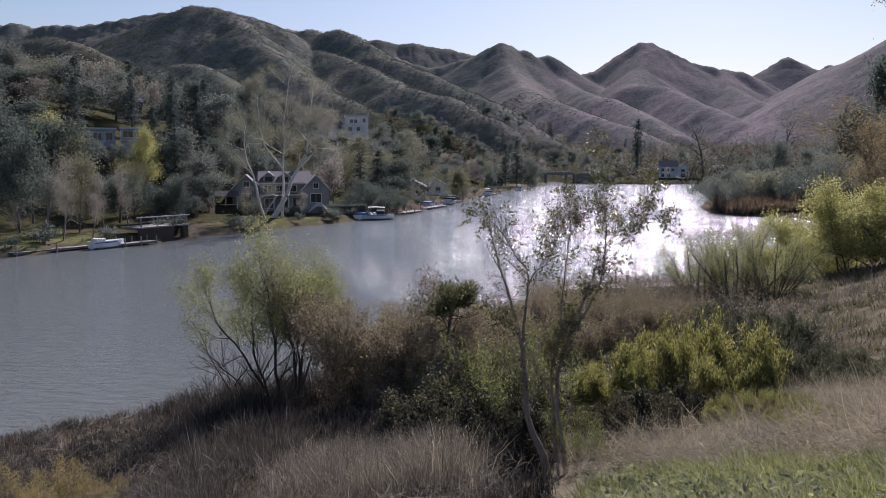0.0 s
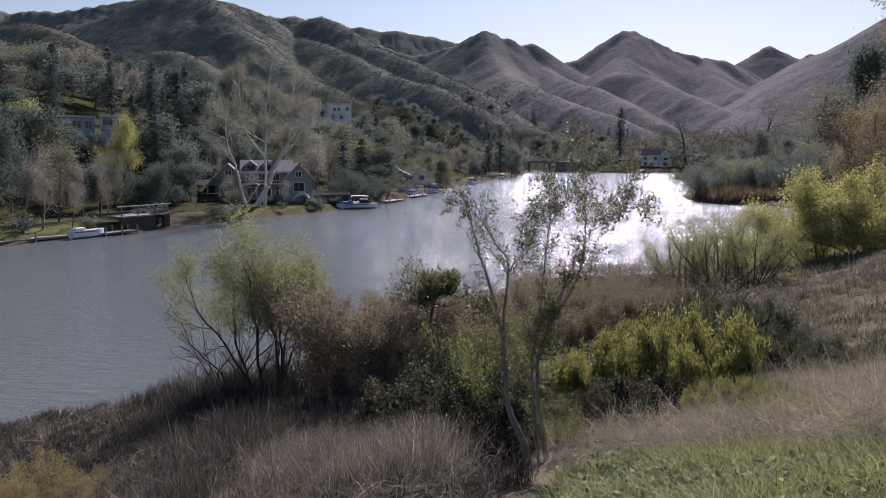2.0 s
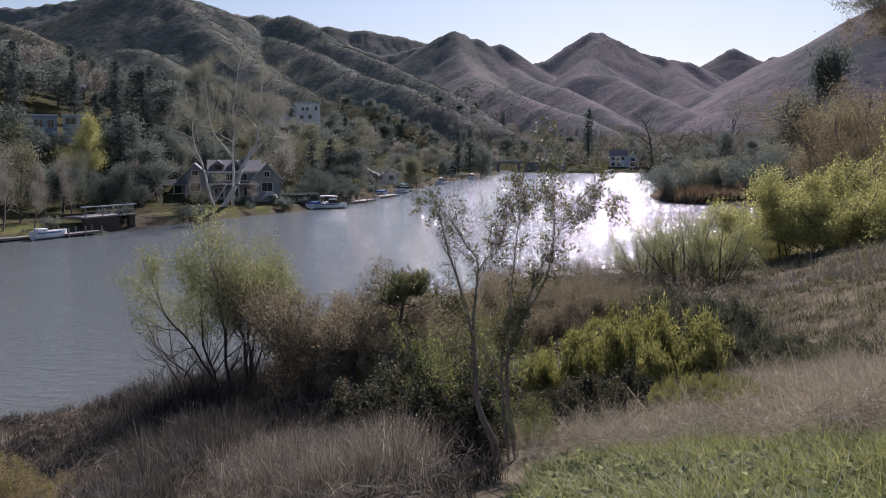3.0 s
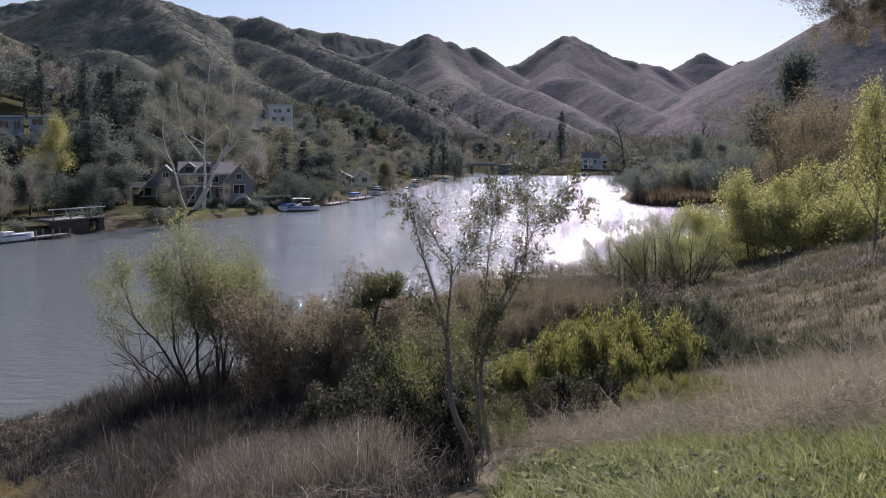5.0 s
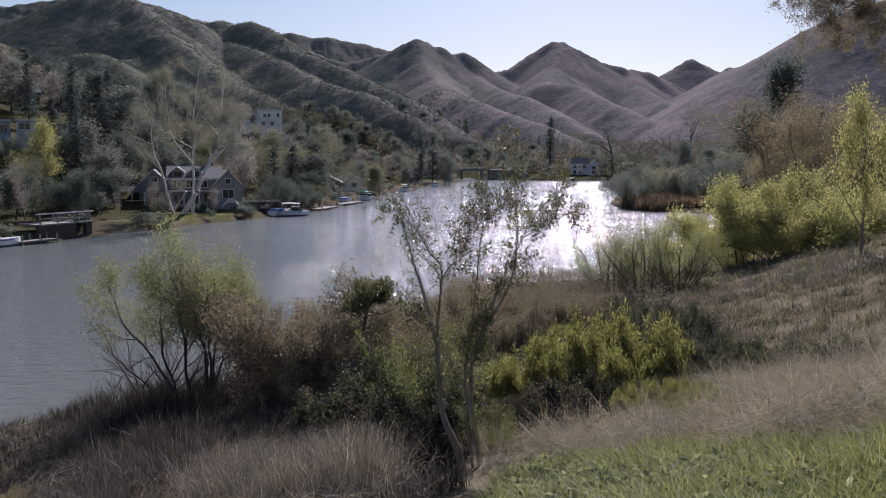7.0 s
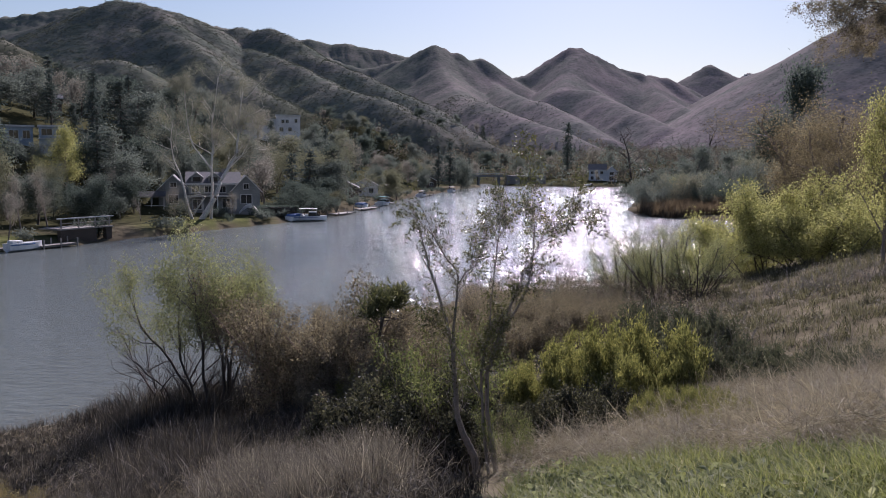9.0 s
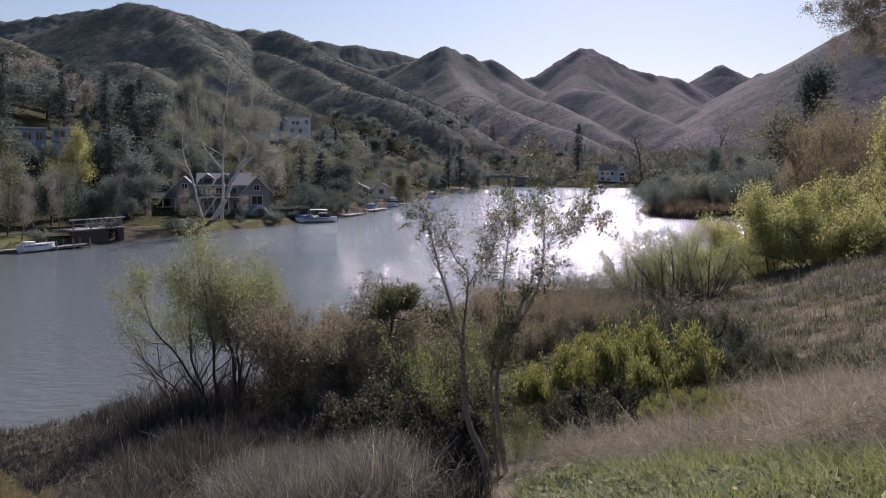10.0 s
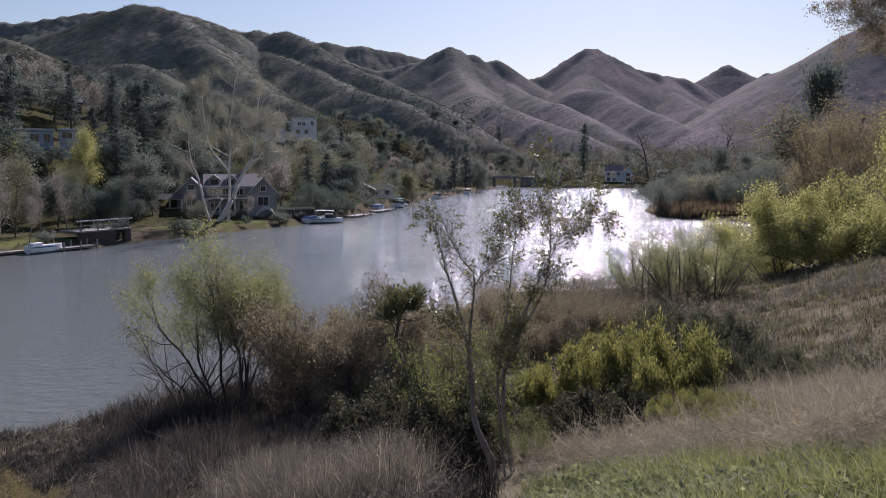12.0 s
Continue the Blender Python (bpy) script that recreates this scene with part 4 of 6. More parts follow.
def traced_tree(thing, label, foot, limbs, habit, bark, leaf_mat, leaf, each, reach, seed, spread=0.35):
    """A tree on given limbs, with twigs and leaves grown along them. habit: each limb's radius at foot and tip, its number of branches, and from where they start."""
    rng = np.random.default_rng(seed)
    P = {**BASE, "steps": (6, 5, 4, 3), "wander": (0.18, 0.22, 0.25, 0.3), "rise": (0.06, 0.04, 0.02, 0.0), "taper": 0.3, "sides": (5, 3, 3, 3), "leaf_from": 1,
         "children": (5, 4, 3), "bare": (0.2, 0.15, 0.1), "angle": (42, 45, 45), "ratio": (0.55, 0.5, 0.5), "shorter": 0.3, "thin": 0.55}
    root = new(thing)
    root.matrix_basis = Matrix.Translation((*foot, ground_z(*foot)))
    twigs = []
    for limb, (r0, r1, count, start) in zip(limbs, habit):
        pts, tubes = np.array(limb), []
        if r0 > 0.2:
            pts[0, 2] = min(pts[0, 2], 0) - 0.3
        t = np.linspace(0, len(pts) - 1, len(pts) * 3)
        fine = np.stack([np.interp(t, np.arange(len(pts)), pts[:, k]) for k in range(3)], 1) + rng.normal(size=(len(t), 3)) * r0 * 0.1
        rad = r1 + (r0 - r1) * np.linspace(1, 0, len(fine)) ** 1.3
        tubes.append(tube(fine, rad, 8))
        for k in range(count):
            j = rng.integers(int(len(fine) * start), len(fine) - 1)
            way = unit(unit(fine[j + 1] - fine[j]) + unit(rng.normal(size=3)) * 0.9)
            grow(rng, P, fine[j], way, rng.uniform(0.4, 1.0) * reach, min(rad[j] * 0.5, 0.09), 0, tubes, twigs)
        child("limb", mesh_of("limb", *joined(tubes), bark, True), root)
    t = np.repeat(np.concatenate(twigs), each, 0)
    c = t + rng.normal(size=t.shape) * spread
    child("crown", mesh_of("crown", *leaves_at(rng, c, leaf, 0.55), leaf_mat), root)
    standing.append(foot)
    return tagged(root, label, "tree", GROUPS)


traced_tree("sycamore_tree", "tall white-barked sycamore in sparse new leaf on the lawn", (-26.8, 119.0), BOUGHS,
            ((0.46, 0.05, 13, 0.45), (0.26, 0.04, 13, 0.45), (0.26, 0.04, 8, 0.45), (0.15, 0.03, 11, 0.45), (0.13, 0.03, 10, 0.45), (0.14, 0.05, 3, 0.45)),
            BARK_PALE, LEAF_SYC, 0.11, 4, 5.5, 17)
OVERHEAD = []
OVERHEAD.append([(0.0, 0.0, -0.3), (0.1, 0.0, 3.0), (0.0, 0.1, 6.0), (0.1, 0, 10.2)])
OVERHEAD.append([(-0.1, 0.0, 8.8), (-1.0, 0.0, 8.8), (-1.9, 0.0, 8.8), (-3.3, 0.0, 8.6), (-4.4, 0.0, 8.9), (-5.5, 0.0, 8.2), (-6.1, 0.0, 8.3)])
OVERHEAD.append([(0.6, 0.8, 8.0), (-0.3, 0.8, 8.2), (-1.3, 0.8, 8.4), (-2.7, 0.8, 8.4), (-3.4, 0.8, 8.1), (-4.1, 0.8, 7.6)])
OVERHEAD.append([(-0.6, -0.6, 9.7), (-1.5, -0.6, 9.5), (-2.6, -0.6, 9.2), (-3.9, -0.6, 8.9), (-5.3, -0.6, 9.0), (-5.9, -0.6, 8.7)])
OVERHEAD.append([(0.4, 0.3, 6.2), (-0.6, 0.3, 6.2), (-1.5, 0.3, 6.2), (-2.2, 0.3, 6.0), (-2.8, 0.3, 5.7)])
OVERHEAD.append([(-0.3, -0.3, 9.3), (-1.5, -0.3, 9.1), (-2.6, -0.3, 8.3), (-3.4, -0.3, 7.8)])
traced_tree("overhanging_oak", "spreading oak with small brown-green leaves over the slope", (23.1, 28.0), OVERHEAD,
            ((0.30, 0.12, 4, 0.8), (0.06, 0.008, 15, 0.15), (0.05, 0.008, 12, 0.15), (0.05, 0.008, 15, 0.15), (0.045, 0.008, 3, 0.3), (0.04, 0.008, 14, 0.15)),
            BARK_DARK, LEAF_BROWN, 0.065, 3, 1.9, 23, 0.10)

random.seed(11)

# ---- the near bank ----
SHRUBS = "shrubs on the near bank"
for x, y, h, w in ((-5.9, 28.2, 6.6, 0.82),):
    plant("willow", x, y, h, "multi-stemmed willow in fresh leaf at the water's edge", "tree", "willow_tree", 5.16, SHRUBS, widen=w, turn=160)
for x, y, h, w in ((-7.5, 28.6, 3.5, 1.04), (-8.7, 28.2, 1.53, 1.16), (-6.7, 28.5, 2.75, 0.8), (-5.0, 27.9, 2.42, 0.8), (-4.1, 27.7, 1.99, 0.8)):
    plant("bareshrub", x, y, h, "leafless dark shrub sweeping out over the water", "shrub", "leafless_shrub", 3.04, SHRUBS, widen=w)
for x, y, h, w in ((-1.9, 26.7, 4.67, 0.82), (-1.2, 26.3, 3.33, 0.82), (-0.1, 25.5, 3.29, 0.82), (0.9, 24.9, 2.6, 0.82), (1.6, 23.7, 2.22, 0.82), (-0.9, 23.1, 2.23, 0.82), (0.6, 21.3, 1.91, 0.82), (0.0, 24.7, 3.46, 0.85)):
    plant("brownbush", x, y, h, "brown twiggy bush on the bank", "shrub", "brown_bush", 2.11, SHRUBS, widen=w)
# The four between x 3 and 5 are added as shade under the broom.
for x, y, h, w in ((0.0, 16.3, 1.39, 0.82), (0.6, 15.3, 1.59, 0.82), (1.2, 14.1, 1.46, 0.82), (0.9, 15.7, 1.87, 0.82), (0.5, 17.2, 2.02, 0.82), (1.6, 15.5, 1.6, 0.82), (3.5, 14.0, 0.85, 0.82), (4.0, 13.4, 1.1, 0.82), (4.5, 13.2, 0.77, 0.82), (3.1, 14.6, 0.82, 0.82), (-0.5, 18.2, 1.43, 0.82)):
    plant("darkbush", x, y, h, "dark leafy bush with pale leaf tips, four added as broom shade", "shrub", "dark_bush", 1.04, SHRUBS, widen=w)
for x, y, h, w in ((-0.1, 23.6, 4.29, 1.0),):
    plant("juniper", x, y, h, "small dark green flat-topped juniper on bare stems", "shrub", "juniper", 2.40, SHRUBS, widen=1.4, turn=69)
for x, y, h, w in ((5.5, 15.1, 2.02, 0.82), (4.9, 16.8, 1.85, 0.82), (3.8, 18.3, 1.38, 0.82), (4.3, 17.7, 1.56, 0.82), (6.0, 14.8, 1.22, 0.82), (-0.1, 22.9, 1.57, 0.82),):
    plant("broom", x, y, h, "yellow-green bush with dark lower stems on the slope", "shrub", "broom_bush", 1.09, SHRUBS, widen=w)
for x, y, h, w in ((4.7, 12.2, 0.62, 0.82), (5.1, 12.6, 0.7, 0.82), (5.3, 12.2, 0.67, 0.82), (5.5, 11.8, 0.6, 0.82), (5.6, 11.2, 0.44, 0.96), (4.9, 10.6, 0.45, 0.89),):
    plant("broom", x, y, h, "small yellow-flowered sprigs among the dry stems", "shrub", "broom_bush", 1.09, SHRUBS, widen=w)
for x, y, h, w in ((1.3, 16.1, 2.98, 0.7), (1.7, 15.0, 2.37, 0.82), (2.2, 12.5, 1.12, 0.82), (2.4, 12.3, 0.68, 0.82), (0.6, 16.2, 2.05, 0.7)):
    plant("greenbush", x, y, h, "leggy bush in bright green leaf", "shrub", "green_bush", 1.92, SHRUBS, widen=w)
for x, y, h, w in ((9.6, 24.1, 1.72, 0.82), (10.3, 24.0, 1.33, 0.82), (7.9, 15.1, 1.09, 0.82), (8.1, 14.2, 0.9, 0.82), (7.7, 15.9, 0.85, 0.82), (8.9, 14.8, 0.59, 0.82), (8.8, 19.7, 0.85, 0.82), (8.2, 11.3, 0.63, 0.82), (8.6, 12.6, 0.47, 0.82), (10.9, 23.5, 0.88, 0.82),):
    plant("sage", x, y, h, "low dark grey-green shrub on the slope", "shrub", "sage_bush", 0.73, SHRUBS, widen=w)
for x, y, h, w in ((22.9, 42.3, 5.33, 0.93), (23.9, 39.2, 4.85, 1.0), (22.2, 46.0, 3.78, 0.89), (25.8, 38.2, 3.37, 1.05)):
    plant("yellowbush", x, y, h, "large yellow-green bush by the shore", "shrub", "yellow_bush", 4.15, SHRUBS, widen=w)
for x, y, h, w in ((14.9, 38.2, 4.14, 0.88), (14.1, 41.1, 3.49, 0.82), (15.8, 36.5, 3.52, 0.82),):
    plant("paleshrub", x, y, h, "thin pale-leaved shrub at the water's edge", "shrub", "pale_shrub", 3.82, SHRUBS, widen=w)
for x, y, h, w in ((11.2, 36.1, 1.12, 0.88), (11.2, 32.6, 1.22, 0.82), (12.7, 34.6, 0.94, 1.14), (12.9, 31.7, 1.0, 1.0), (13.7, 30.6, 0.77, 1.25), (12.5, 26.0, 0.82, 1.01), (11.4, 22.9, 0.82, 0.89), (10.0, 21.5, 1.03, 0.82), (14.6, 28.9, 0.8, 1.16), (11.5, 26.5, 0.84, 0.89), (17.1, 28.8, 1.11, 0.93), (17.2, 27.5, 1.09, 0.91), (17.6, 26.7, 1.11, 0.88), (18.3, 26.3, 1.08, 0.88), (18.8, 26.1, 1.16, 0.82), (16.1, 28.6, 0.97, 0.95), (15.6, 29.5, 0.96, 0.99), (10.8, 28.1, 1.0, 0.82), (6.5, 10.4, 0.51, 0.82), (6.8, 9.9, 0.49, 0.9), (11.8, 18.2, 0.59, 0.9), (6.3, 8.6, 0.43, 0.83),):
    plant("paletwig", x, y, h, "pale grey leafless brush on the slope", "shrub", "leafless_brush", 0.82, SHRUBS, widen=w)
for x, y, h, w in ((4.7, 27.3, 2.87, 0.82), (6.0, 28.5, 2.89, 0.82), (7.5, 29.5, 2.53, 0.82), (8.6, 29.3, 2.18, 0.82), (6.1, 32.7, 2.78, 0.82), (4.3, 29.1, 2.71, 0.82), (8.3, 35.5, 2.14, 0.82), (9.9, 30.8, 1.73, 0.82), (3.5, 27.6, 2.56, 0.82),):
    plant("brownbush", x, y, h, "brown leafless thicket with reddish twigs", "shrub", "brown_bush", 2.11, SHRUBS, widen=w)
tree("lime", 20.8, 29.5, 7.3, 0.6)
for x, y, h, k in ((56.5, 152, 7.5, "thicket"), (62, 154, 9.5, "thicket_fresh"), (68, 156, 9.0, "thicket"), (75, 160, 8.5, "thicket_dark"), (83, 166, 9, "thicket"), (60, 162, 9, "thicket"),
                   (66, 149, 6, "thicket_dark"), (92, 176, 10, "thicket_fresh"), (72, 150, 6, "thicket_dark")):
    plant(k, x, y, h, "broad grey-green thicket on the point", "shrub", "thicket", 8, "thickets on the point")
for x, y, h in ((-13.5, 139, 6.5), (-10.5, 146, 6), (-16, 137, 4.5)):
    plant("thicket_dark", x, y, h, "dense dark thicket beside the lake house", "shrub", "thicket", 8, "thickets on the point")
for x, y, h in ((-31, 122.5, 2.6), (-24.5, 123.5, 2.2), (-19, 126.5, 2.4)):
    plant("thicket_dark", x, y, h, "low dark thicket in front of the lake house", "shrub", "thicket", 8, "thickets on the point")
for x, y, h in ((-56, 130, 4.0), (-52.5, 129, 4.5), (-60.5, 131, 3.6), (-49, 121, 5)):
    plant("thicket", x, y, h, "grey-green thicket below the blue house", "shrub", "thicket", 8, "thickets on the point")
for k, x, y, h in (("tan", 121, 413, 9), ("bare", 134, 414, 14), ("olive", 138, 420, 9), ("tan", 116, 424, 11), ("tan", 129, 409, 7)):
    tree(k, x, y, h, 1.2)
for x, y, h in ((-8.6, 16.5, 1.3), (-8.0, 16.0, 1.1), (-7.9, 16.9, 0.9), (-9.4, 17.0, 1.6), (-7.4, 15.2, 0.8), (-8.6, 15.3, 1.0), (-7.4, 14.0, 0.8)):
    plant("rustbush", x, y, h, "straggly golden-brown bush at the edge of the bank", "shrub", "straggly_bush", 1.5, SHRUBS)
rd = random.Random(3)
for i in range(34):
    y = rd.uniform(10, 25)
    x = -0.52 * y + rd.uniform(0, 0.48) * y
    plant("darktwig", x, y, rd.uniform(0.6, 1.1) * (1 if x > -0.36 * y else 0.45), "low dark tangle of dead twigs in the grass", "shrub", "twig_tangle", 1, SHRUBS, widen=rd.uniform(1.0, 1.6), rng=rd)

# ---- the slender young tree in front: its stems, from the foot upwards ----
STEMS = []
STEMS.append([(-0.07, 0.0, -0.04), (-0.15, 0.0, 0.32), (-0.27, 0.0, 0.61), (-0.39, 0.0, 0.88), (-0.46, 0.0, 1.23), (-0.49, 0.0, 1.72), (-0.54, 0.0, 2.2), (-0.62, 0.0, 2.59), (-0.73, 0.0, 2.99), (-0.85, 0.0, 3.35), (-0.94, 0.0, 3.63), (-1.01, 0.0, 3.91), (-1.09, 0.0, 4.19), (-1.18, 0.0, 4.45), (-1.27, 0.0, 4.67)])
STEMS.append([(0.13, 0.0, -0.05), (0.05, 0.03, 0.41), (-0.0, 0.05, 0.9), (-0.02, 0.07, 1.29), (-0.03, 0.1, 1.78), (0.02, 0.1, 2.17), (0.1, 0.1, 2.55), (0.11, 0.1, 2.94), (0.15, 0.1, 3.32), (0.18, 0.1, 3.7), (0.23, 0.1, 4.08), (0.27, 0.1, 4.55), (0.3, 0.1, 4.96)])
STEMS.append([(0.24, 0.0, -0.05), (0.17, 0.05, 0.5), (0.08, 0.1, 0.98), (0.07, 0.15, 1.66), (0.14, 0.2, 1.94), (0.25, 0.2, 2.33), (0.39, 0.2, 2.72), (0.53, 0.2, 3.06), (0.67, 0.2, 3.4), (0.81, 0.2, 3.69), (0.95, 0.2, 3.97), (1.14, 0.2, 4.35), (1.38, 0.2, 4.59), (1.59, 0.2, 4.75)])
STEMS.append([(-0.53, -0.1, 2.13), (-0.53, -0.1, 2.61), (-0.49, -0.1, 2.98), (-0.47, -0.1, 3.36), (-0.51, -0.1, 3.59), (-0.65, -0.1, 3.73), (-0.79, -0.1, 3.97), (-0.97, -0.1, 4.22), (-1.16, -0.1, 4.4), (-1.38, -0.1, 4.56)])
STEMS.append([(-0.77, -0.15, 3.92), (-0.93, -0.15, 4.25), (-1.07, -0.15, 4.57), (-1.22, -0.15, 4.73)])
STEMS.append([(-0.44, 0.2, 3.22), (-0.29, 0.2, 3.48), (-0.13, 0.2, 3.6), (-0.03, 0.2, 3.84), (0.0, 0.2, 4.12), (0.06, 0.2, 4.43)])
STEMS.append([(0.27, 0.35, 2.3), (0.52, 0.35, 2.69), (0.74, 0.35, 3.08), (0.85, 0.35, 3.52), (0.88, 0.35, 4.06), (0.86, 0.35, 4.44), (0.82, 0.35, 4.92), (0.79, 0.35, 5.2), (0.73, 0.35, 5.37)])
STEMS.append([(1.02, 0.5, 3.94), (1.29, 0.5, 4.09), (1.56, 0.5, 4.31), (1.81, 0.5, 4.31)])
STEMS.append([(0.19, -0.2, 4.11), (0.35, -0.2, 4.34), (0.58, -0.2, 4.57), (0.81, -0.2, 4.68)])
STEMS.append([(-0.05, -0.3, 1.41), (-0.29, -0.3, 1.89), (-0.48, -0.3, 2.27), (-0.76, -0.3, 2.6), (-1.02, -0.3, 2.79)])


def young_tree():
    rng = np.random.default_rng(7)
    P = {**BASE, "steps": (5, 4, 3), "wander": (0.16, 0.22, 0.25), "rise": (0.06, 0.03, 0.0), "taper": 0.3, "sides": (4, 3, 3), "leaf_from": 0,
         "children": (4, 3), "bare": (0.2, 0.15), "angle": (42, 45), "ratio": (0.5, 0.5), "shorter": 0.3, "thin": 0.6}
    # foot radius, tip radius, side twigs, share of them in leaf
    habit = ((0.075, 0.006, 34, 0.25), (0.030, 0.007, 46, 0.7), (0.048, 0.006, 50, 0.75), (0.026, 0.005, 22, 0.3), (0.010, 0.004, 7, 0.3),
             (0.016, 0.005, 22, 0.8), (0.024, 0.006, 30, 0.55), (0.010, 0.004, 16, 0.9), (0.010, 0.004, 18, 0.9), (0.014, 0.004, 16, 0.9))
    root = new("young_tree")
    root.matrix_basis = Matrix.Translation((1.85, 12.39, ground_z(1.85, 12.39)))
    lush, thin = [], []
    for n, stem in enumerate(STEMS):
        pts, tubes = np.array(stem), []
        if n < 3:
            pts[0, 2] -= 0.2
        t = np.linspace(0, len(pts) - 1, len(pts) * 4)
        i = np.minimum(t.astype(int), len(pts) - 2)
        f = (t - i)[:, None]
        p0, p1, p2, p3 = pts[np.maximum(i - 1, 0)], pts[i], pts[i + 1], pts[np.minimum(i + 2, len(pts) - 1)]
        fine = 0.5 * (2 * p1 + (p2 - p0) * f + (2 * p0 - 5 * p1 + 4 * p2 - p3) * f ** 2 + (3 * p1 - p0 - 3 * p2 + p3) * f ** 3)
        fine = fine + rng.normal(size=fine.shape) * 0.006
        r0, r1, twigs, leafy = habit[n]
        rad = r1 + (r0 - r1) * np.linspace(1, 0, len(fine)) ** 1.6
        tubes.append(tube(fine, rad, 7))
        for k in range(twigs):
            j = rng.integers(int(len(fine) * (0.25 if n < 3 else 0.1)), len(fine) - 1)
            way = unit(unit(fine[j + 1] - fine[j]) + unit(rng.normal(size=3)) * 0.8)
            grow(rng, P, fine[j], way, rng.uniform(0.2, 0.62), min(rad[j] * 0.45, 0.007), 0, tubes, lush if rng.uniform() < leafy else thin)
        child("trunk" if n < 3 else "branch", mesh_of("trunk", *joined(tubes), BARK_YOUNG, True), root)
    t = np.concatenate(lush)
    t = np.concatenate([t, np.concatenate(thin)[::6]])
    c = t + rng.normal(size=t.shape) * 0.035
    child("crown", mesh_of("crown", *leaves_at(rng, c, 0.066, 0.36, -0.2), LEAF_YOUNG), root)
    tagged(root, "slender young tree with crooked grey stems in new leaf", "tree")


young_tree()


# ---- grasses and dry stems of the near slope ----
def slope_z(x, y):
    return land(x, y)[0]


def blades(rng, x, y, height, width, lean, bow=0.5):
    n = len(x)
    base = np.stack([x, y, slope_z(x, y) - 0.02], 1)
    az = rng.uniform(0, 2 * np.pi, n)
    out = np.stack([np.cos(az), np.sin(az), np.zeros(n)], 1)
    face = rng.uniform(0, 2 * np.pi, n)
    side = np.stack([np.cos(face), np.sin(face), np.zeros(n)], 1) * (width * rng.uniform(0.6, 1.4, n))[:, None]
    h = (height * rng.uniform(0.5, 1.25, n))[:, None]
    ln = (lean * rng.uniform(0.1, 1.6, n))[:, None]
    up = np.array([[0, 0, 1.0]])
    mid = base + (up * 0.55 + out * ln * 0.35) * h
    tip = base + (up * (1 - bow * ln * 0.5) + out * ln) * h
    v = np.stack([base - side, base + side, mid - side * 0.7, mid + side * 0.7, tip - side * 0.12, tip + side * 0.12], 1).reshape(-1, 3)
    q = np.arange(n)[:, None] * 6
    f = np.stack([q + [0, 1, 3, 2], q + [2, 3, 5, 4]], 1).reshape(-1, 4)
    return v, f


def tufts(rng, x, y, each, spread):
    x = np.repeat(x, each) + rng.normal(size=len(x) * each) * spread
    y = np.repeat(y, each) + rng.normal(size=len(y) * each) * spread
    return x, y


def patch_points(rng, count, near, far, a0, a1, keep):
    """Places on the slope between two distances and two bearings, thinned by keep."""
    r = np.sqrt(rng.uniform(near ** 1.4, far ** 1.4, count) ** (1 / 0.7))
    a = np.radians(rng.uniform(a0, a1, count))
    x, y = r * np.sin(a), r * np.cos(a)
    k = keep(x, y, r) > rng.uniform(0, 1, count)
    return x[k], y[k]


def arcs(rng, x, y, size, width, height):
    """Dry stems that arch over and tangle."""
    n = len(x)
    base = np.stack([x, y, slope_z(x, y) + rng.uniform(0, height, n)], 1)
    az, tilt = rng.uniform(0, 2 * np.pi, n), rng.uniform(-0.1, 1.1, n)
    d = np.stack([np.cos(az) * np.cos(tilt), np.sin(az) * np.cos(tilt), np.sin(tilt)], 1)
    turn = rng.normal(size=(n, 3)) * 0.6 + np.array([0, 0, -0.2])
    wide = unit(np.cross(d, rng.normal(size=(n, 3)))) * (width * rng.uniform(0.6, 1.5, n))[:, None]
    step = (size * rng.uniform(0.4, 1.3, n))[:, None] / 5
    rows, p = [], base
    for i in range(6):
        w = wide * (1 - i * 0.14)
        rows += [p - w, p + w]
        p = p + d * step
        d = unit(d + turn * 0.5)
    v = np.stack(rows, 1).reshape(-1, 3)
    q = np.arange(n)[:, None] * 12
    f = np.stack([q + [2 * i, 2 * i + 1, 2 * i + 3, 2 * i + 2] for i in range(5)], 1).reshape(-1, 4)
    return v, f


rng = np.random.default_rng(21)


def green_share(x, y):
    edge = np.interp(x, (1.2, 2.0, 2.7, 3.4, 4.0, 6.0), (7.5, 10.0, 10.8, 9.2, 6.8, 4.6))
    return fade(0.9, -0.6, y - edge + 0.7 + 3.5 * fbm(x / 1.1, y / 1.1, 3, 51)) * fade(0.6, 1.6, x + 1.2 * fbm(x / 2, y / 2, 2, 52))


def pale_share(x, y):
    """Where the pale plumed grass grows, between the dead grass and the bushes."""
    side = x + 0.105 * y
    return fade(-1.9, -0.9, side + 1.3 * fbm(x / 2.2, y / 2.2, 3, 56)) * fade(18, 14, y) * fade(0.5, -0.3, x - 0.02 * y)


def left_slope(x, y):
    return fade(3.0, 0.6, x - 0.03 * y) * (1 - green_share(x, y)) * fade(-0.06, 0.05, land(x, y)[0])


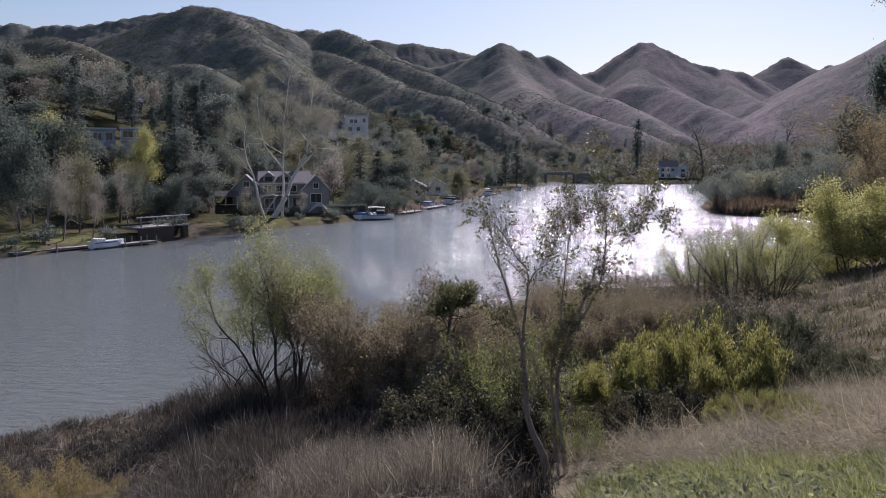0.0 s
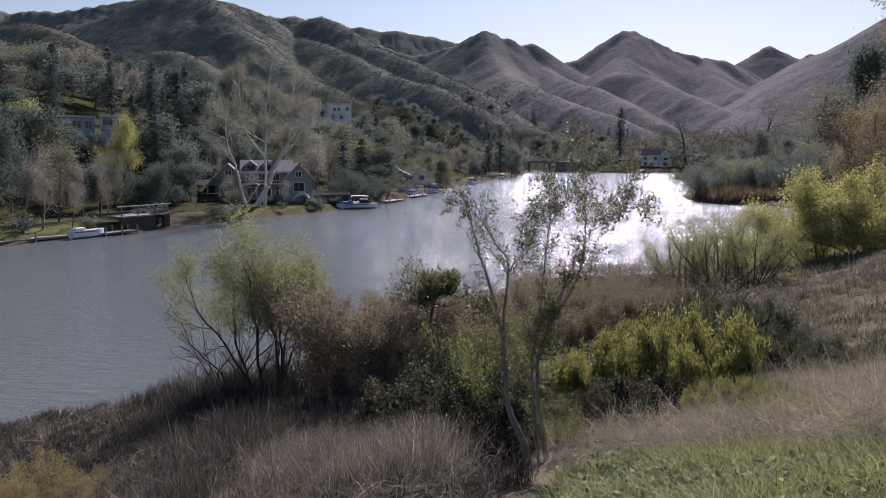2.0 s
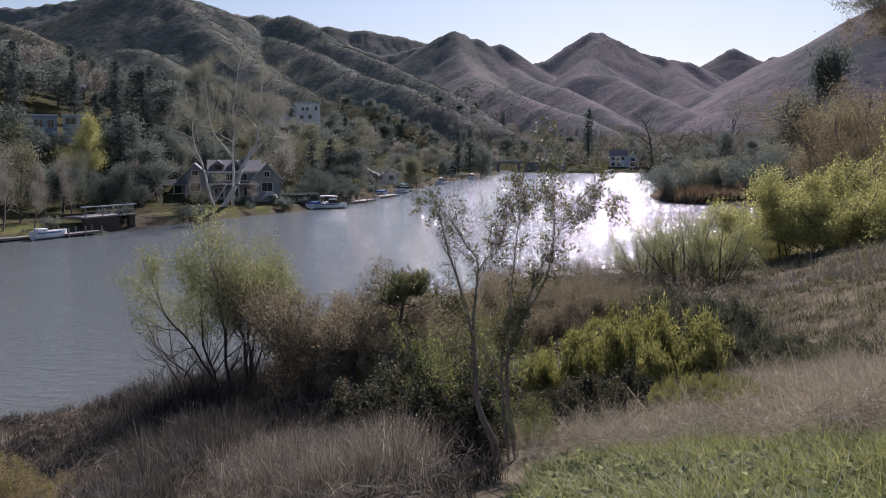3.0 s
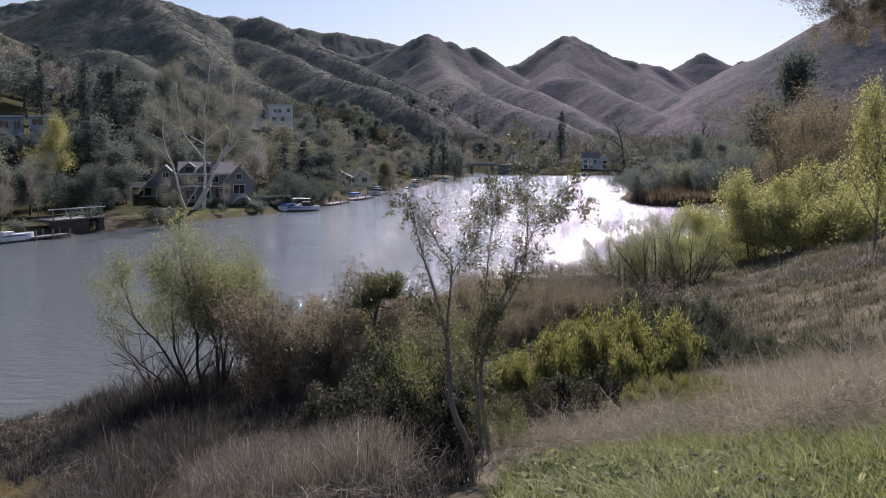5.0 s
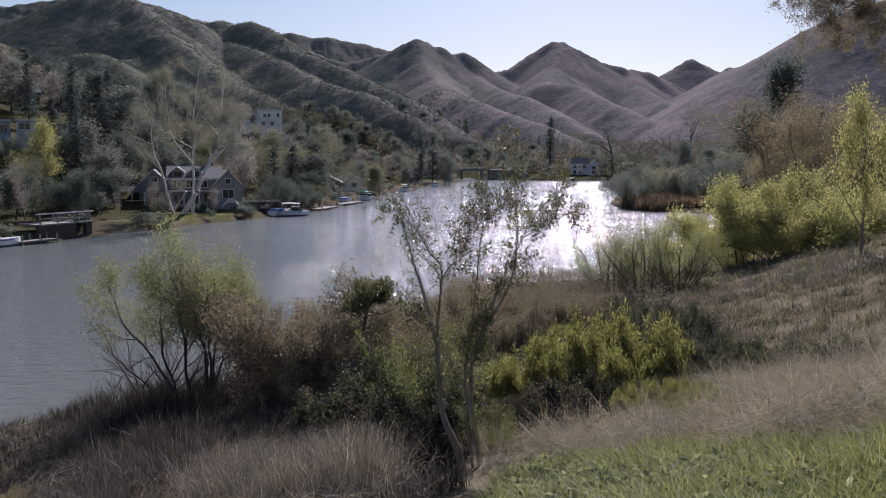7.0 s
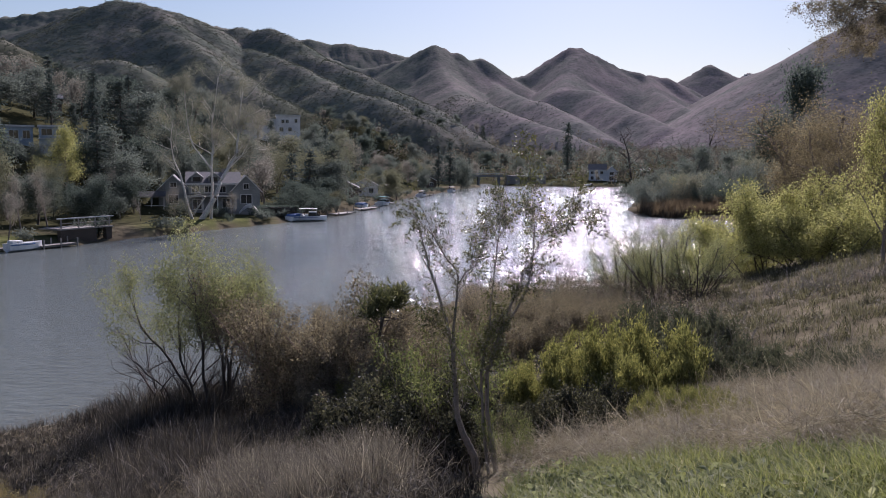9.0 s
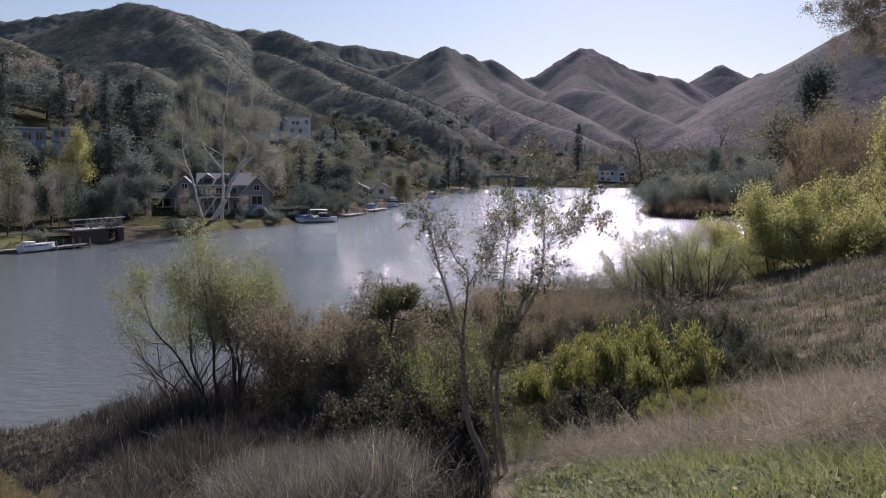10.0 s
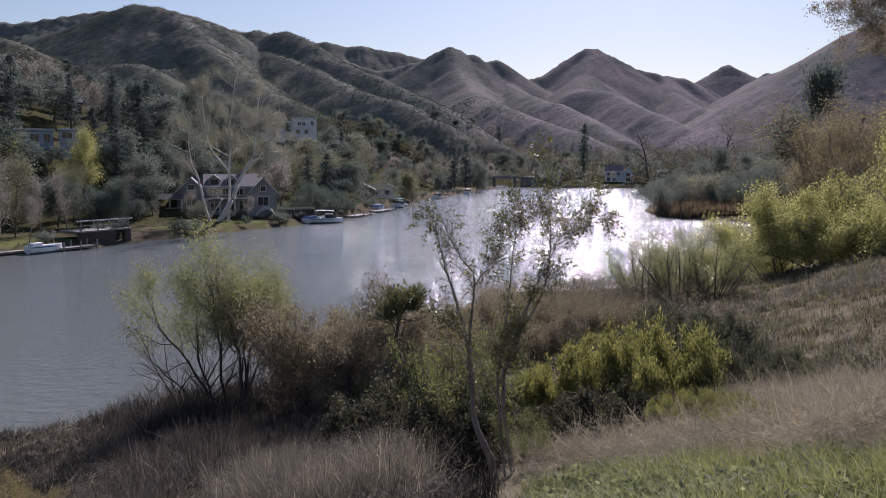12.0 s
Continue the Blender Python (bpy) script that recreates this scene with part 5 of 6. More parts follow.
x, y = patch_points(rng, 11500, 8.8, 33, -37, 8, lambda x, y, r: left_slope(x, y) * (1 - pale_share(x, y)) * np.maximum(fade(-0.08, 0.06, fbm(x / 1.1, y / 1.1, 3, 55)), fade(-0.30, -0.36, x / y)))
x, y = tufts(rng, x, y, 14, 0.11)
far_off = np.hypot(x, y)
tagged(new("dead_grass", mesh_of("dead_grass", *blades(rng, x, y, (0.95 + 1.5 * fbm(x / 1.3, y / 1.3, 3, 8)) * (0.26 + 0.74 * fade(9.5, 15, far_off)) * (0.3 + 0.7 * fade(-0.43, -0.31, x / y)), 0.003 + 0.00025 * far_off, 0.5), GRASS_DEAD)),
       "matted grey-brown dead grass on the bank", "grass", kind="stuff")
x, y = patch_points(rng, 5200, 10.6, 20, -20, 8, lambda x, y, r: left_slope(x, y) * pale_share(x, y) * fade(-0.2, 0.05, fbm(x / 1.0, y / 1.0, 3, 57)))
x, y = tufts(rng, x, y, 14, 0.10)
tagged(new("pale_grass", mesh_of("pale_grass", *blades(rng, x, y, 0.88 + 0.9 * fbm(x / 1.3, y / 1.3, 3, 18), 0.0052, 0.5), GRASS_PALE)),
       "tall pale pinkish-grey plumed grass", "grass", kind="stuff")
tip = np.stack([x, y, slope_z(x, y) + (0.88 + 0.9 * fbm(x / 1.3, y / 1.3, 3, 18)) * rng.uniform(0.55, 1.0, len(x))], 1)[::4]
tip = np.repeat(tip, 5, 0) + rng.normal(size=(len(tip) * 5, 3)) * np.array([0.05, 0.05, 0.08])
tagged(new("grass_plumes", mesh_of("grass_plumes", *leaves_at(rng, tip, 0.052, 0.17, 2.2), GRASS_PALE)), "feathery pale seed heads over the dead grass", "grass", kind="stuff")
x, y = patch_points(rng, 30000, 8, 30, -37, 6, lambda x, y, r: left_slope(x, y) * fade(-0.2, 0.1, fbm(x / 0.9, y / 0.9, 3, 62)))
tagged(new("matted_grass", mesh_of("matted_grass", *arcs(rng, x, y, 0.5, 0.0042, 0.5), GRASS_PALE)), "collapsed pale dead stalks matted over the bank", "grass", kind="stuff")
x, y = patch_points(rng, 7000, 3.4, 12, 2, 52, lambda x, y, r: green_share(x, y))
x, y = tufts(rng, x, y, 12, 0.08)
tagged(new("green_grass", mesh_of("green_grass", *blades(rng, x, y, 0.24 + 0.6 * fbm(x / 0.6, y / 0.6, 3, 63), 0.0046, 0.9), GRASS_GREEN)), "fresh green grass at the top of the slope", "grass", kind="stuff")
x, y = patch_points(rng, 85000, 7.5, 19, 3, 46, lambda x, y, r: (1 - green_share(x, y)) * fade(16.5, 13, y - 0.1 * x) * fade(-0.25, 0.05, fbm(x / 1.1, y / 1.1, 3, 54)) * fade(1.6, 2.6, x))
tagged(new("dry_stems", mesh_of("dry_stems", *arcs(rng, x, y, 0.55 + 0.5 * fbm(x / 1.3, y / 1.3, 2, 64), 0.0026, 0.38), STEM_DRY)), "tangled pale dry stems on the slope", "grass", kind="stuff")
x, y = patch_points(rng, 13000, 14, 62, -3, 50, lambda x, y, r: fade(0.03, 0.3, land(x, y)[0]) * fade(-0.14, 0.03, fbm(x / 0.7, y / 0.5, 3, 53)))
x, y = tufts(rng, x, y, 14, 0.16)
tagged(new("short_grass", mesh_of("short_grass", *blades(rng, x, y, 0.33, 0.006 + 0.0002 * np.hypot(x, y), 0.9), GRASS_DRY)), "short clumpy dry grass on the open slope", "grass", kind="stuff")

# ---- low brown brush on the flat by the water ----
rb = random.Random(12)
for i in range(130):
    for tries in range(60):
        y = rb.uniform(19, 53)
        x = rb.uniform(0.0, 0.42) * y + rb.uniform(-1, 1)
        if 0.3 < ground_z(x, y) < 3.4 - 0.03 * x:
            break
    k, nm, lb = rb.choice([("brush_low", "brown_bush", "low brown leafless brush by the water"), ("brush_low", "brown_bush", "low brown leafless brush by the water"), ("sage_low", "sage_bush", "low grey-green shrub on the slope")])
    plant(k, x, y, rb.uniform(1.0, 2.2), lb, "shrub", nm, 3 if k == "brush_low" else 1.2, "shrubs on the near bank", widen=rb.uniform(1.2, 1.8), rng=rb)

# ---- broad-leaved weeds in the green grass ----
x, y = patch_points(rng, 5000, 4.2, 12, 2, 50, lambda x, y, r: green_share(x, y) * np.maximum(fade(0.04, 0.14, fbm(x / 0.8, y / 0.8, 3, 61)), 0.7 * fade(3.2, 2.4, x)))
a, lift = rng.uniform(0, 2 * np.pi, (len(x), 22)), rng.uniform(0.1, 1.1, (len(x), 22))
d = np.stack([np.cos(a) * np.cos(lift), np.sin(a) * np.cos(lift), np.sin(lift)], -1)
c = np.stack([x, y, slope_z(x, y) + 0.03], 1)[:, None] + d * rng.uniform(0.03, 0.2, (len(x), 22, 1))
tagged(new("weeds", mesh_of("weeds", *leaves_at(rng, c.reshape(-1, 3), 0.07, 0.6), LEAF_WEED)), "broad-leaved green weeds among the grass", "weeds", kind="stuff")

# brown brush down to the near water's edge
for (ax, ay), (bx, by), n in (((-4, 31.5), (1, 42), 9), ((1, 42), (7, 55), 12), ((7, 55), (18, 57.5), 12), ((18, 57.5), (27, 60), 8)):
    ln = math.hypot(bx - ax, by - ay)
    for i in range(n):
        t, off = rb.random(), rb.uniform(0.4, 3.0)
        x, y = ax + (bx - ax) * t + (by - ay) / ln * off, ay + (by - ay) * t - (bx - ax) / ln * off
        plant("brush_low", x, y, rb.uniform(1.1, 2.0), "low brown leafless brush by the water", "shrub", "brown_bush", 3, "shrubs on the near bank", widen=rb.uniform(1.2, 1.7), rng=rb)
for i in range(14):
    y = rb.uniform(22, 50)
    x = rb.uniform(0.04, 0.34) * y
    plant("bareshrub", x, y, rb.uniform(1.6, 2.8), "leafless twiggy shrub among the brown brush", "shrub", "leafless_shrub", 4, "shrubs on the near bank", widen=rb.uniform(0.6, 0.9), rng=rb)

# ---- buildings, boats and docks ----
CLAPBOARD = rough_surface("grey_green_clapboard", (0.17, 0.18, 0.18), (0.27, 0.28, 0.28), 2, 0.7, 0.2, 0.01)
STUCCO = rough_surface("pale_stucco", (0.66, 0.62, 0.59), (0.82, 0.79, 0.76), 1.5, 0.9, 0.2, 0.01)
BLUE_WALL = rough_surface("pale_blue_siding", (0.28, 0.34, 0.40), (0.42, 0.48, 0.54), 1.5, 0.75, 0.2, 0.01)
PALE_WALL = rough_surface("pale_grey_siding", (0.46, 0.48, 0.50), (0.62, 0.64, 0.66), 1.5, 0.75, 0.2, 0.01)
BROWN_WALL = rough_surface("brown_boards", (0.045, 0.033, 0.026), (0.10, 0.074, 0.056), 2, 0.85, 0.4, 0.01)
SHINGLE = rough_surface("grey_shingles", (0.06, 0.06, 0.065), (0.15, 0.145, 0.15), 4, 0.9, 0.6, 0.02)
TRIM = rough_surface("white_trim", (0.45, 0.45, 0.44), (0.62, 0.61, 0.60), 3, 0.6, 0.1, 0.003)
GLASS_DARK = rough_surface("dark_window_glass", (0.012, 0.015, 0.018), (0.03, 0.034, 0.04), 1, 0.08, 0.0, 0.001)
HULL = rough_surface("white_gelcoat", (0.62, 0.64, 0.67), (0.80, 0.81, 0.83), 2, 0.25, 0.05, 0.002)
CANVAS_BLUE = rough_surface("blue_canvas", (0.05, 0.10, 0.24), (0.09, 0.17, 0.36), 4, 0.85, 0.2, 0.005)
CANVAS_TEAL = rough_surface("teal_canvas", (0.03, 0.22, 0.24), (0.06, 0.34, 0.36), 4, 0.8, 0.2, 0.005)
CANVAS_WHITE = rough_surface("white_canvas", (0.60, 0.59, 0.57), (0.78, 0.77, 0.75), 4, 0.85, 0.2, 0.005)
PLANK = rough_surface("weathered_planks", (0.15, 0.135, 0.12), (0.33, 0.30, 0.27), 5, 0.9, 0.5, 0.006)
CONCRETE = rough_surface("stained_concrete", (0.12, 0.115, 0.11), (0.24, 0.23, 0.22), 1.5, 0.9, 0.3, 0.01)
METAL = rough_surface("dull_metal", (0.30, 0.30, 0.31), (0.48, 0.48, 0.49), 6, 0.45, 0.1, 0.002, 0.8)


def box(bm, x0, x1, y0, y1, z0, z1, bevel=0.0):
    made = bmesh.ops.create_cube(bm, size=1, matrix=Matrix.Translation(((x0 + x1) / 2, (y0 + y1) / 2, (z0 + z1) / 2)) @ Matrix.Diagonal((x1 - x0, y1 - y0, z1 - z0, 1)))
    if bevel:
        edges = {e for v in made["verts"] for e in v.link_edges}
        bmesh.ops.bevel(bm, geom=list(edges), offset=bevel, segments=2, affect="EDGES", profile=0.5)
    return bm


def solid(name, mat, parent, *sizes, bevel=0.0, label=""):
    return part(name, box(bmesh.new(), *sizes, bevel=bevel), mat, parent, label)


def prism(bm, outline, a0, a1, axis):
    """A flat outline of (across, up), drawn out along an axis."""
    rings = []
    for a in (a0, a1):
        rings.append([bm.verts.new((a, p, z) if axis == "x" else (p, a, z)) for p, z in outline])
    n = len(outline)
    for i in range(n):
        bm.faces.new((rings[0][i], rings[0][(i + 1) % n], rings[1][(i + 1) % n], rings[1][i]))
    bm.faces.new(rings[0]), bm.faces.new(rings[1])
    bmesh.ops.recalc_face_normals(bm, faces=bm.faces)
    return bm


def window(parent, x, z, w, h, y, mat=TRIM):
    """A window on a wall that faces -y: frame, sill, cross bar and dark pane."""
    bm = bmesh.new()
    t = 0.11
    box(bm, x - w / 2 - t, x - w / 2, y - 0.06, y + 0.03, z - h / 2 - t, z + h / 2 + t)
    box(bm, x + w / 2, x + w / 2 + t, y - 0.06, y + 0.03, z - h / 2 - t, z + h / 2 + t)
    box(bm, x - w / 2, x + w / 2, y - 0.06, y + 0.03, z + h / 2, z + h / 2 + t)
    box(bm, x - w / 2, x + w / 2, y - 0.09, y + 0.03, z - h / 2 - t, z - h / 2)
    box(bm, x - 0.03, x + 0.03, y - 0.05, y + 0.03, z - h / 2, z + h / 2)
    f = part("window", bm, mat, parent, "white-framed window")
    part("pane", box(bmesh.new(), x - w / 2, x + w / 2, y - 0.02, y + 0.035, z - h / 2, z + h / 2), GLASS_DARK, f, "dark glass")


def building(name, label, x, y, z, turn, wall_mat, roof_mat, blocks, windows, category="house"):
    root = new(name)
    root.matrix_basis = pose(x, y, z, 0, 0, turn)
    for x0, x1, y0, y1, h, shape, rise in blocks:
        bm = box(bmesh.new(), x0, x1, y0, y1, -1.5, h)
        o, t = 0.4, 0.18
        if shape == "along":
            m = (y0 + y1) / 2
            prism(bm, [(y0, h - 0.01), (y1, h - 0.01), (m, h + rise)], x0, x1, "x")
            k = rise / (m - y0)
            roof = prism(bmesh.new(), [(y0 - o, h - o * k), (m, h + rise), (y1 + o, h - o * k), (y1 + o, h - o * k + t), (m, h + rise + t), (y0 - o, h - o * k + t)], x0 - o, x1 + o, "x")
            board = box(bmesh.new(), x0 - o, x1 + o, y0 - o - 0.05, y0 - o, h - o * k - 0.08, h - o * k + t + 0.02)
        elif shape == "across":
            m = (x0 + x1) / 2
            prism(bm, [(x0, h - 0.01), (x1, h - 0.01), (m, h + rise)], y0, y1, "y")
            k = rise / (m - x0)
            line = [(x0 - o, h - o * k), (m, h + rise), (x1 + o, h - o * k), (x1 + o, h - o * k + t), (m, h + rise + t), (x0 - o, h - o * k + t)]
            roof = prism(bmesh.new(), line, y0 - o, y1 + o, "y")
            board = prism(bmesh.new(), [(a, b + 0.02) for a, b in line], y0 - o - 0.06, y0 - o, "y")
        else:
            roof = box(bmesh.new(), x0 - 0.25, x1 + 0.25, y0 - 0.25, y1 + 0.25, h, h + rise, 0.03)
            board = box(bmesh.new(), x0 - 0.27, x1 + 0.27, y0 - 0.31, y0 - 0.25, h - 0.05, h + rise + 0.02)
        part("wall", bm, wall_mat, root)
        part("roof", roof, roof_mat, root)
        part("fascia", board, TRIM, root, "white roof edge")
    for wx, wz, ww, wh, wy in windows:
        window(root, wx, wz, ww, wh, wy)
    return tagged(root, label, category)


shore = building("lake_house", "grey-green clapboard house with white trim among trees", -27, 129.5, 1.4, 12, CLAPBOARD, SHINGLE,
                 [(-3.8, 4.3, 0, 7, 4.9, "along", 1.7), (-8.4, -3.9, 1.0, 8, 3.9, "across", 2.2), (3.2, 7.6, -1.2, 6, 3.8, "across", 2.3)],
                 [(-2.6, 3.9, 1.1, 1.0, 0), (-0.6, 3.9, 1.1, 1.0, 0), (1.6, 3.9, 1.1, 1.0, 0), (-2.4, 1.4, 1.3, 1.5, 0), (0.2, 1.4, 1.3, 1.5, 0), (2.2, 1.6, 1.2, 1.4, 0),
                  (-6.1, 2.3, 1.4, 1.4, 1.0), (-6.1, 4.6, 0.9, 0.8, 1.0), (5.4, 2.3, 1.7, 1.4, -1.2), (5.4, 4.4, 0.8, 0.8, -1.2)])
solid("porch_beam", TRIM, shore, -3.9, 3.1, -1.5, -1.3, 2.72, 2.98, label="white porch beam")
solid("porch_roof", SHINGLE, shore, -3.9, 3.1, -1.6, -0.06, 3.0, 3.12)
for px in (-3.8, -1.5, 0.8, 3.0):
    solid("post", TRIM, shore, px - 0.09, px + 0.09, -1.5, -1.32, -0.6, 2.7, label="white porch post")
for cx in (-2.4, 0.3):
    bm = prism(bmesh.new(), [(cx - 0.9, 5.0), (cx + 0.9, 5.0), (cx + 0.9, 5.9), (cx, 6.6), (cx - 0.9, 5.9)], 0.3, 3.2, "y")
    d = part("dormer", bm, CLAPBOARD, shore)
    part("window", box(bmesh.new(), cx - 0.6, cx + 0.6, 0.24, 0.32, 5.2, 5.9), GLASS_DARK, d, "dark dormer window")
    part("fascia", prism(bmesh.new(), [(cx - 1.1, 5.75), (cx, 6.62), (cx + 1.1, 5.75), (cx + 1.1, 5.9), (cx, 6.78), (cx - 1.1, 5.9)], 0.1, 3.2, "y"), TRIM, d, "white roof edge")
solid("chimney", CONCRETE, shore, 1.6, 2.3, 3.2, 3.9, 5.0, 7.3, bevel=0.03)

gaz = new("gazebo")
gaz.matrix_basis = pose(-36.2, 127.5, 1.9, 0, 0, 12)
for px in (-1.9, 0, 1.9):
    for py in (-1, 1):
        solid("post", TRIM, gaz, px - 0.07, px + 0.07, py - 0.07, py + 0.07, -0.8, 2.2)
for zz in (0.75, 2.15):
    solid("rail", TRIM, gaz, -2, 2, -1.05, -0.95, zz, zz + 0.12)
part("roof", prism(bmesh.new(), [(-1.3, 2.3), (1.3, 2.3), (0, 3.1)], -2.2, 2.2, "x"), SHINGLE, gaz)
tagged(gaz, "white-posted garden shelter with a shingle roof", "gazebo")

building("hill_house", "pale stucco house with flat roofs on the wooded hill", -38.5, 300, ground_z(-38.5, 300) + 2.5, 8, STUCCO, STUCCO,
         [(0.5, 9.5, 0, 8, 8.0, "flat", 0.5), (-8.5, 0.5, 1.5, 8, 6.6, "flat", 0.4), (-13.5, -8.5, 0.5, 8, 4.6, "flat", 0.4)],
         [(3.0, 6.0, 1.0, 1.2, 0), (4.6, 6.0, 1.0, 1.2, 0), (7.9, 6.3, 0.9, 1.4, 0), (-6, 5.0, 1.4, 1.1, 1.5), (-3.4, 5.0, 1.4, 1.1, 1.5), (-1, 5.0, 1.0, 1.1, 1.5), (2.4, 3.0, 1.4, 1.4, 0), (5.6, 3.0, 1.2, 1.4, 0), (-11, 3.2, 2.2, 1.2, 0.5)])
building("blue_house", "low pale blue house with a flat white-edged roof", -61, 137, 12.6, 24, BLUE_WALL, CONCRETE,
         [(-3.4, 2.6, 0, 5, 3.0, "flat", 0.25)], [(-2.3, 1.7, 1.3, 1.3, 0), (-0.3, 1.7, 1.3, 1.3, 0), (1.6, 1.7, 1.0, 1.3, 0)])
building("blue_house", "two-storey blue house behind the trees", -54.5, 137, 11.6, 24, BLUE_WALL, CONCRETE,
         [(-2.4, 2.2, 0, 5, 4.0, "flat", 0.25), (-2.5, 2.3, -0.7, -0.02, 1.9, "flat", 0.12)], [(-1.3, 3.1, 1.6, 1.0, 0), (0.9, 3.1, 1.4, 1.0, 0)])
building("upper_house", "white-walled house high on the slope", -76, 272, ground_z(-76, 272), 18, STUCCO, SHINGLE,
         [(-2.5, 4.5, 0, 6, 3.6, "along", 1.2)], [(-1.0, 2.0, 2.0, 1.6, 0), (2.4, 2.0, 2.0, 1.6, 0)])
building("brown_house", "dark brown boarded house with pale windows", -73, 180, ground_z(-73, 180) + 0.4, 22, BROWN_WALL, SHINGLE,
         [(-2.6, 2.8, 0, 5, 3.0, "along", 1.0)], [(-0.9, 1.9, 1.1, 0.9, 0), (0.9, 1.9, 1.1, 0.9, 0)])
building("brown_house", "brown boarded house with a pale flat roof", -72, 138, 15.2, 26, BROWN_WALL, STUCCO,
         [(-1.8, 1.9, 0, 4, 2.6, "flat", 0.2)], [(-0.5, 1.5, 1.6, 1.1, 0)])
building("far_house", "pale blue-grey lakeside house with white trim", 126, 420, 2.4, -16, PALE_WALL, SHINGLE,
         [(-7.5, 2, 0, 9, 6.5, "along", 3.0), (2, 8, -1, 8, 5.6, "across", 2.8)],
         [(-5.6, 4.8, 1.4, 1.4, 0), (-3.0, 4.8, 1.4, 1.4, 0), (-0.4, 4.8, 1.4, 1.4, 0), (-5.6, 1.8, 1.6, 1.8, 0), (-2.6, 1.8, 1.6, 1.8, 0), (5, 4.4, 2.0, 1.5, -1), (5, 1.8, 2.2, 1.8, -1)])
building("pavilion", "small pavilion with a pale roof by the far shore", 158, 440, ground_z(158, 440), -18, BROWN_WALL, STUCCO,
         [(-2.5, 2.5, 0, 4, 3.0, "along", 1.2)], [(0, 1.6, 2.0, 1.2, 0)], "pavilion")
building("right_bank_house", "low house with a white roof among trees", 238, 455, ground_z(238, 455), -26, STUCCO, STUCCO,
         [(-4.5, 4.5, 0, 6, 3.2, "along", 1.6)], [(-2, 1.8, 1.6, 1.2, 0), (2, 1.8, 1.6, 1.2, 0)])
building("hilltop_house", "small white building on the distant ridge", 668, 1345, ground_z(668, 1345) - 0.5, -27, STUCCO, STUCCO,
         [(-9, 6, 0, 8, 5.0, "flat", 0.6), (6, 11, 0, 8, 3.5, "flat", 0.5)], [(-5, 3, 3, 1.6, 0), (1, 3, 3, 1.6, 0)])
for sx0, sy0, lab in ((-3, 214, "tan lakeside cottage behind the docks"), (20, 300, "grey cottage on the far bank"), (-8, 190, "low grey boathouse among trees")):
    building("cottage", lab, sx0, sy0, ground_z(sx0, sy0), 0, BROWN_WALL if "tan" not in lab else STUCCO, SHINGLE,
             [(-3.5, 3.5, 0, 6, 3.0, "across", 1.8)], [(-1.6, 1.6, 1.2, 1.2, 0), (1.6, 1.6, 1.2, 1.2, 0)], "cottage")


def bridge():
    root = new("road_bridge")
    root.matrix_basis = pose(57, 412, 0, 0, 0, -3)
    solid("deck", CONCRETE, root, -15, 13, -4, 4, 4.6, 5.5, bevel=0.05)
    for side in (-3.9, 3.7):
        solid("kerb", CONCRETE, root, -15, 13, side, side + 0.25, 5.5, 5.75)
        solid("rail", METAL, root, -15, 13, side + 0.05, side + 0.17, 6.35, 6.5)
        for i in range(12):
            px = -14.5 + i * 2.45
            solid("post", METAL, root, px - 0.07, px + 0.07, side + 0.05, side + 0.17, 5.7, 6.4)
    for px in (-12.5, -2, 9):
        solid("pier", CONCRETE, root, px - 0.5, px + 0.5, -3.4, 3.4, -2, 4.6, bevel=0.05)
    for a, b in ((-30, -15), (13, 34)):
        solid("abutment", CONCRETE, root, a, b, -4.2, 4.2, -2, 5.5)
    tagged(root, "concrete road bridge with railings over the inlet", "bridge")


bridge()


def dock(x, y, turn, length, width, z=0.35, label="weathered plank dock on posts"):
    root = new("dock")
    root.matrix_basis = pose(x, y, z, 0, 0, turn)
    for sy0 in (-width / 2 + 0.1, width / 2 - 0.2):
        solid("beam", PLANK, root, -length / 2, length / 2, sy0, sy0 + 0.1, -0.2, -0.03)
    n = int(length / 0.3)
    me = bpy.data.meshes.new("plank")
    bm = box(bmesh.new(), -0.13, 0.13, -width / 2, width / 2, -0.028, 0.028)
    bm.to_mesh(me), bm.free()
    me.materials.append(PLANK)
    for i in range(n):
        child("plank", me, root, at=Matrix.Translation((-length / 2 + 0.15 + i * 0.3, 0, 0.01 * (i % 3 == 1))))
    for px in (-length / 2 + 0.2, 0, length / 2 - 0.2):
        for py in (-width / 2 - 0.08, width / 2 + 0.08):
            bm = bmesh.new()
            bmesh.ops.create_cone(bm, cap_ends=True, segments=8, radius1=0.09, radius2=0.08, depth=2.4, matrix=Matrix.Translation((px, py, -0.5)))
            part("post", bm, PLANK, root)
    tagged(root, label, "dock", "docks on the far bank")


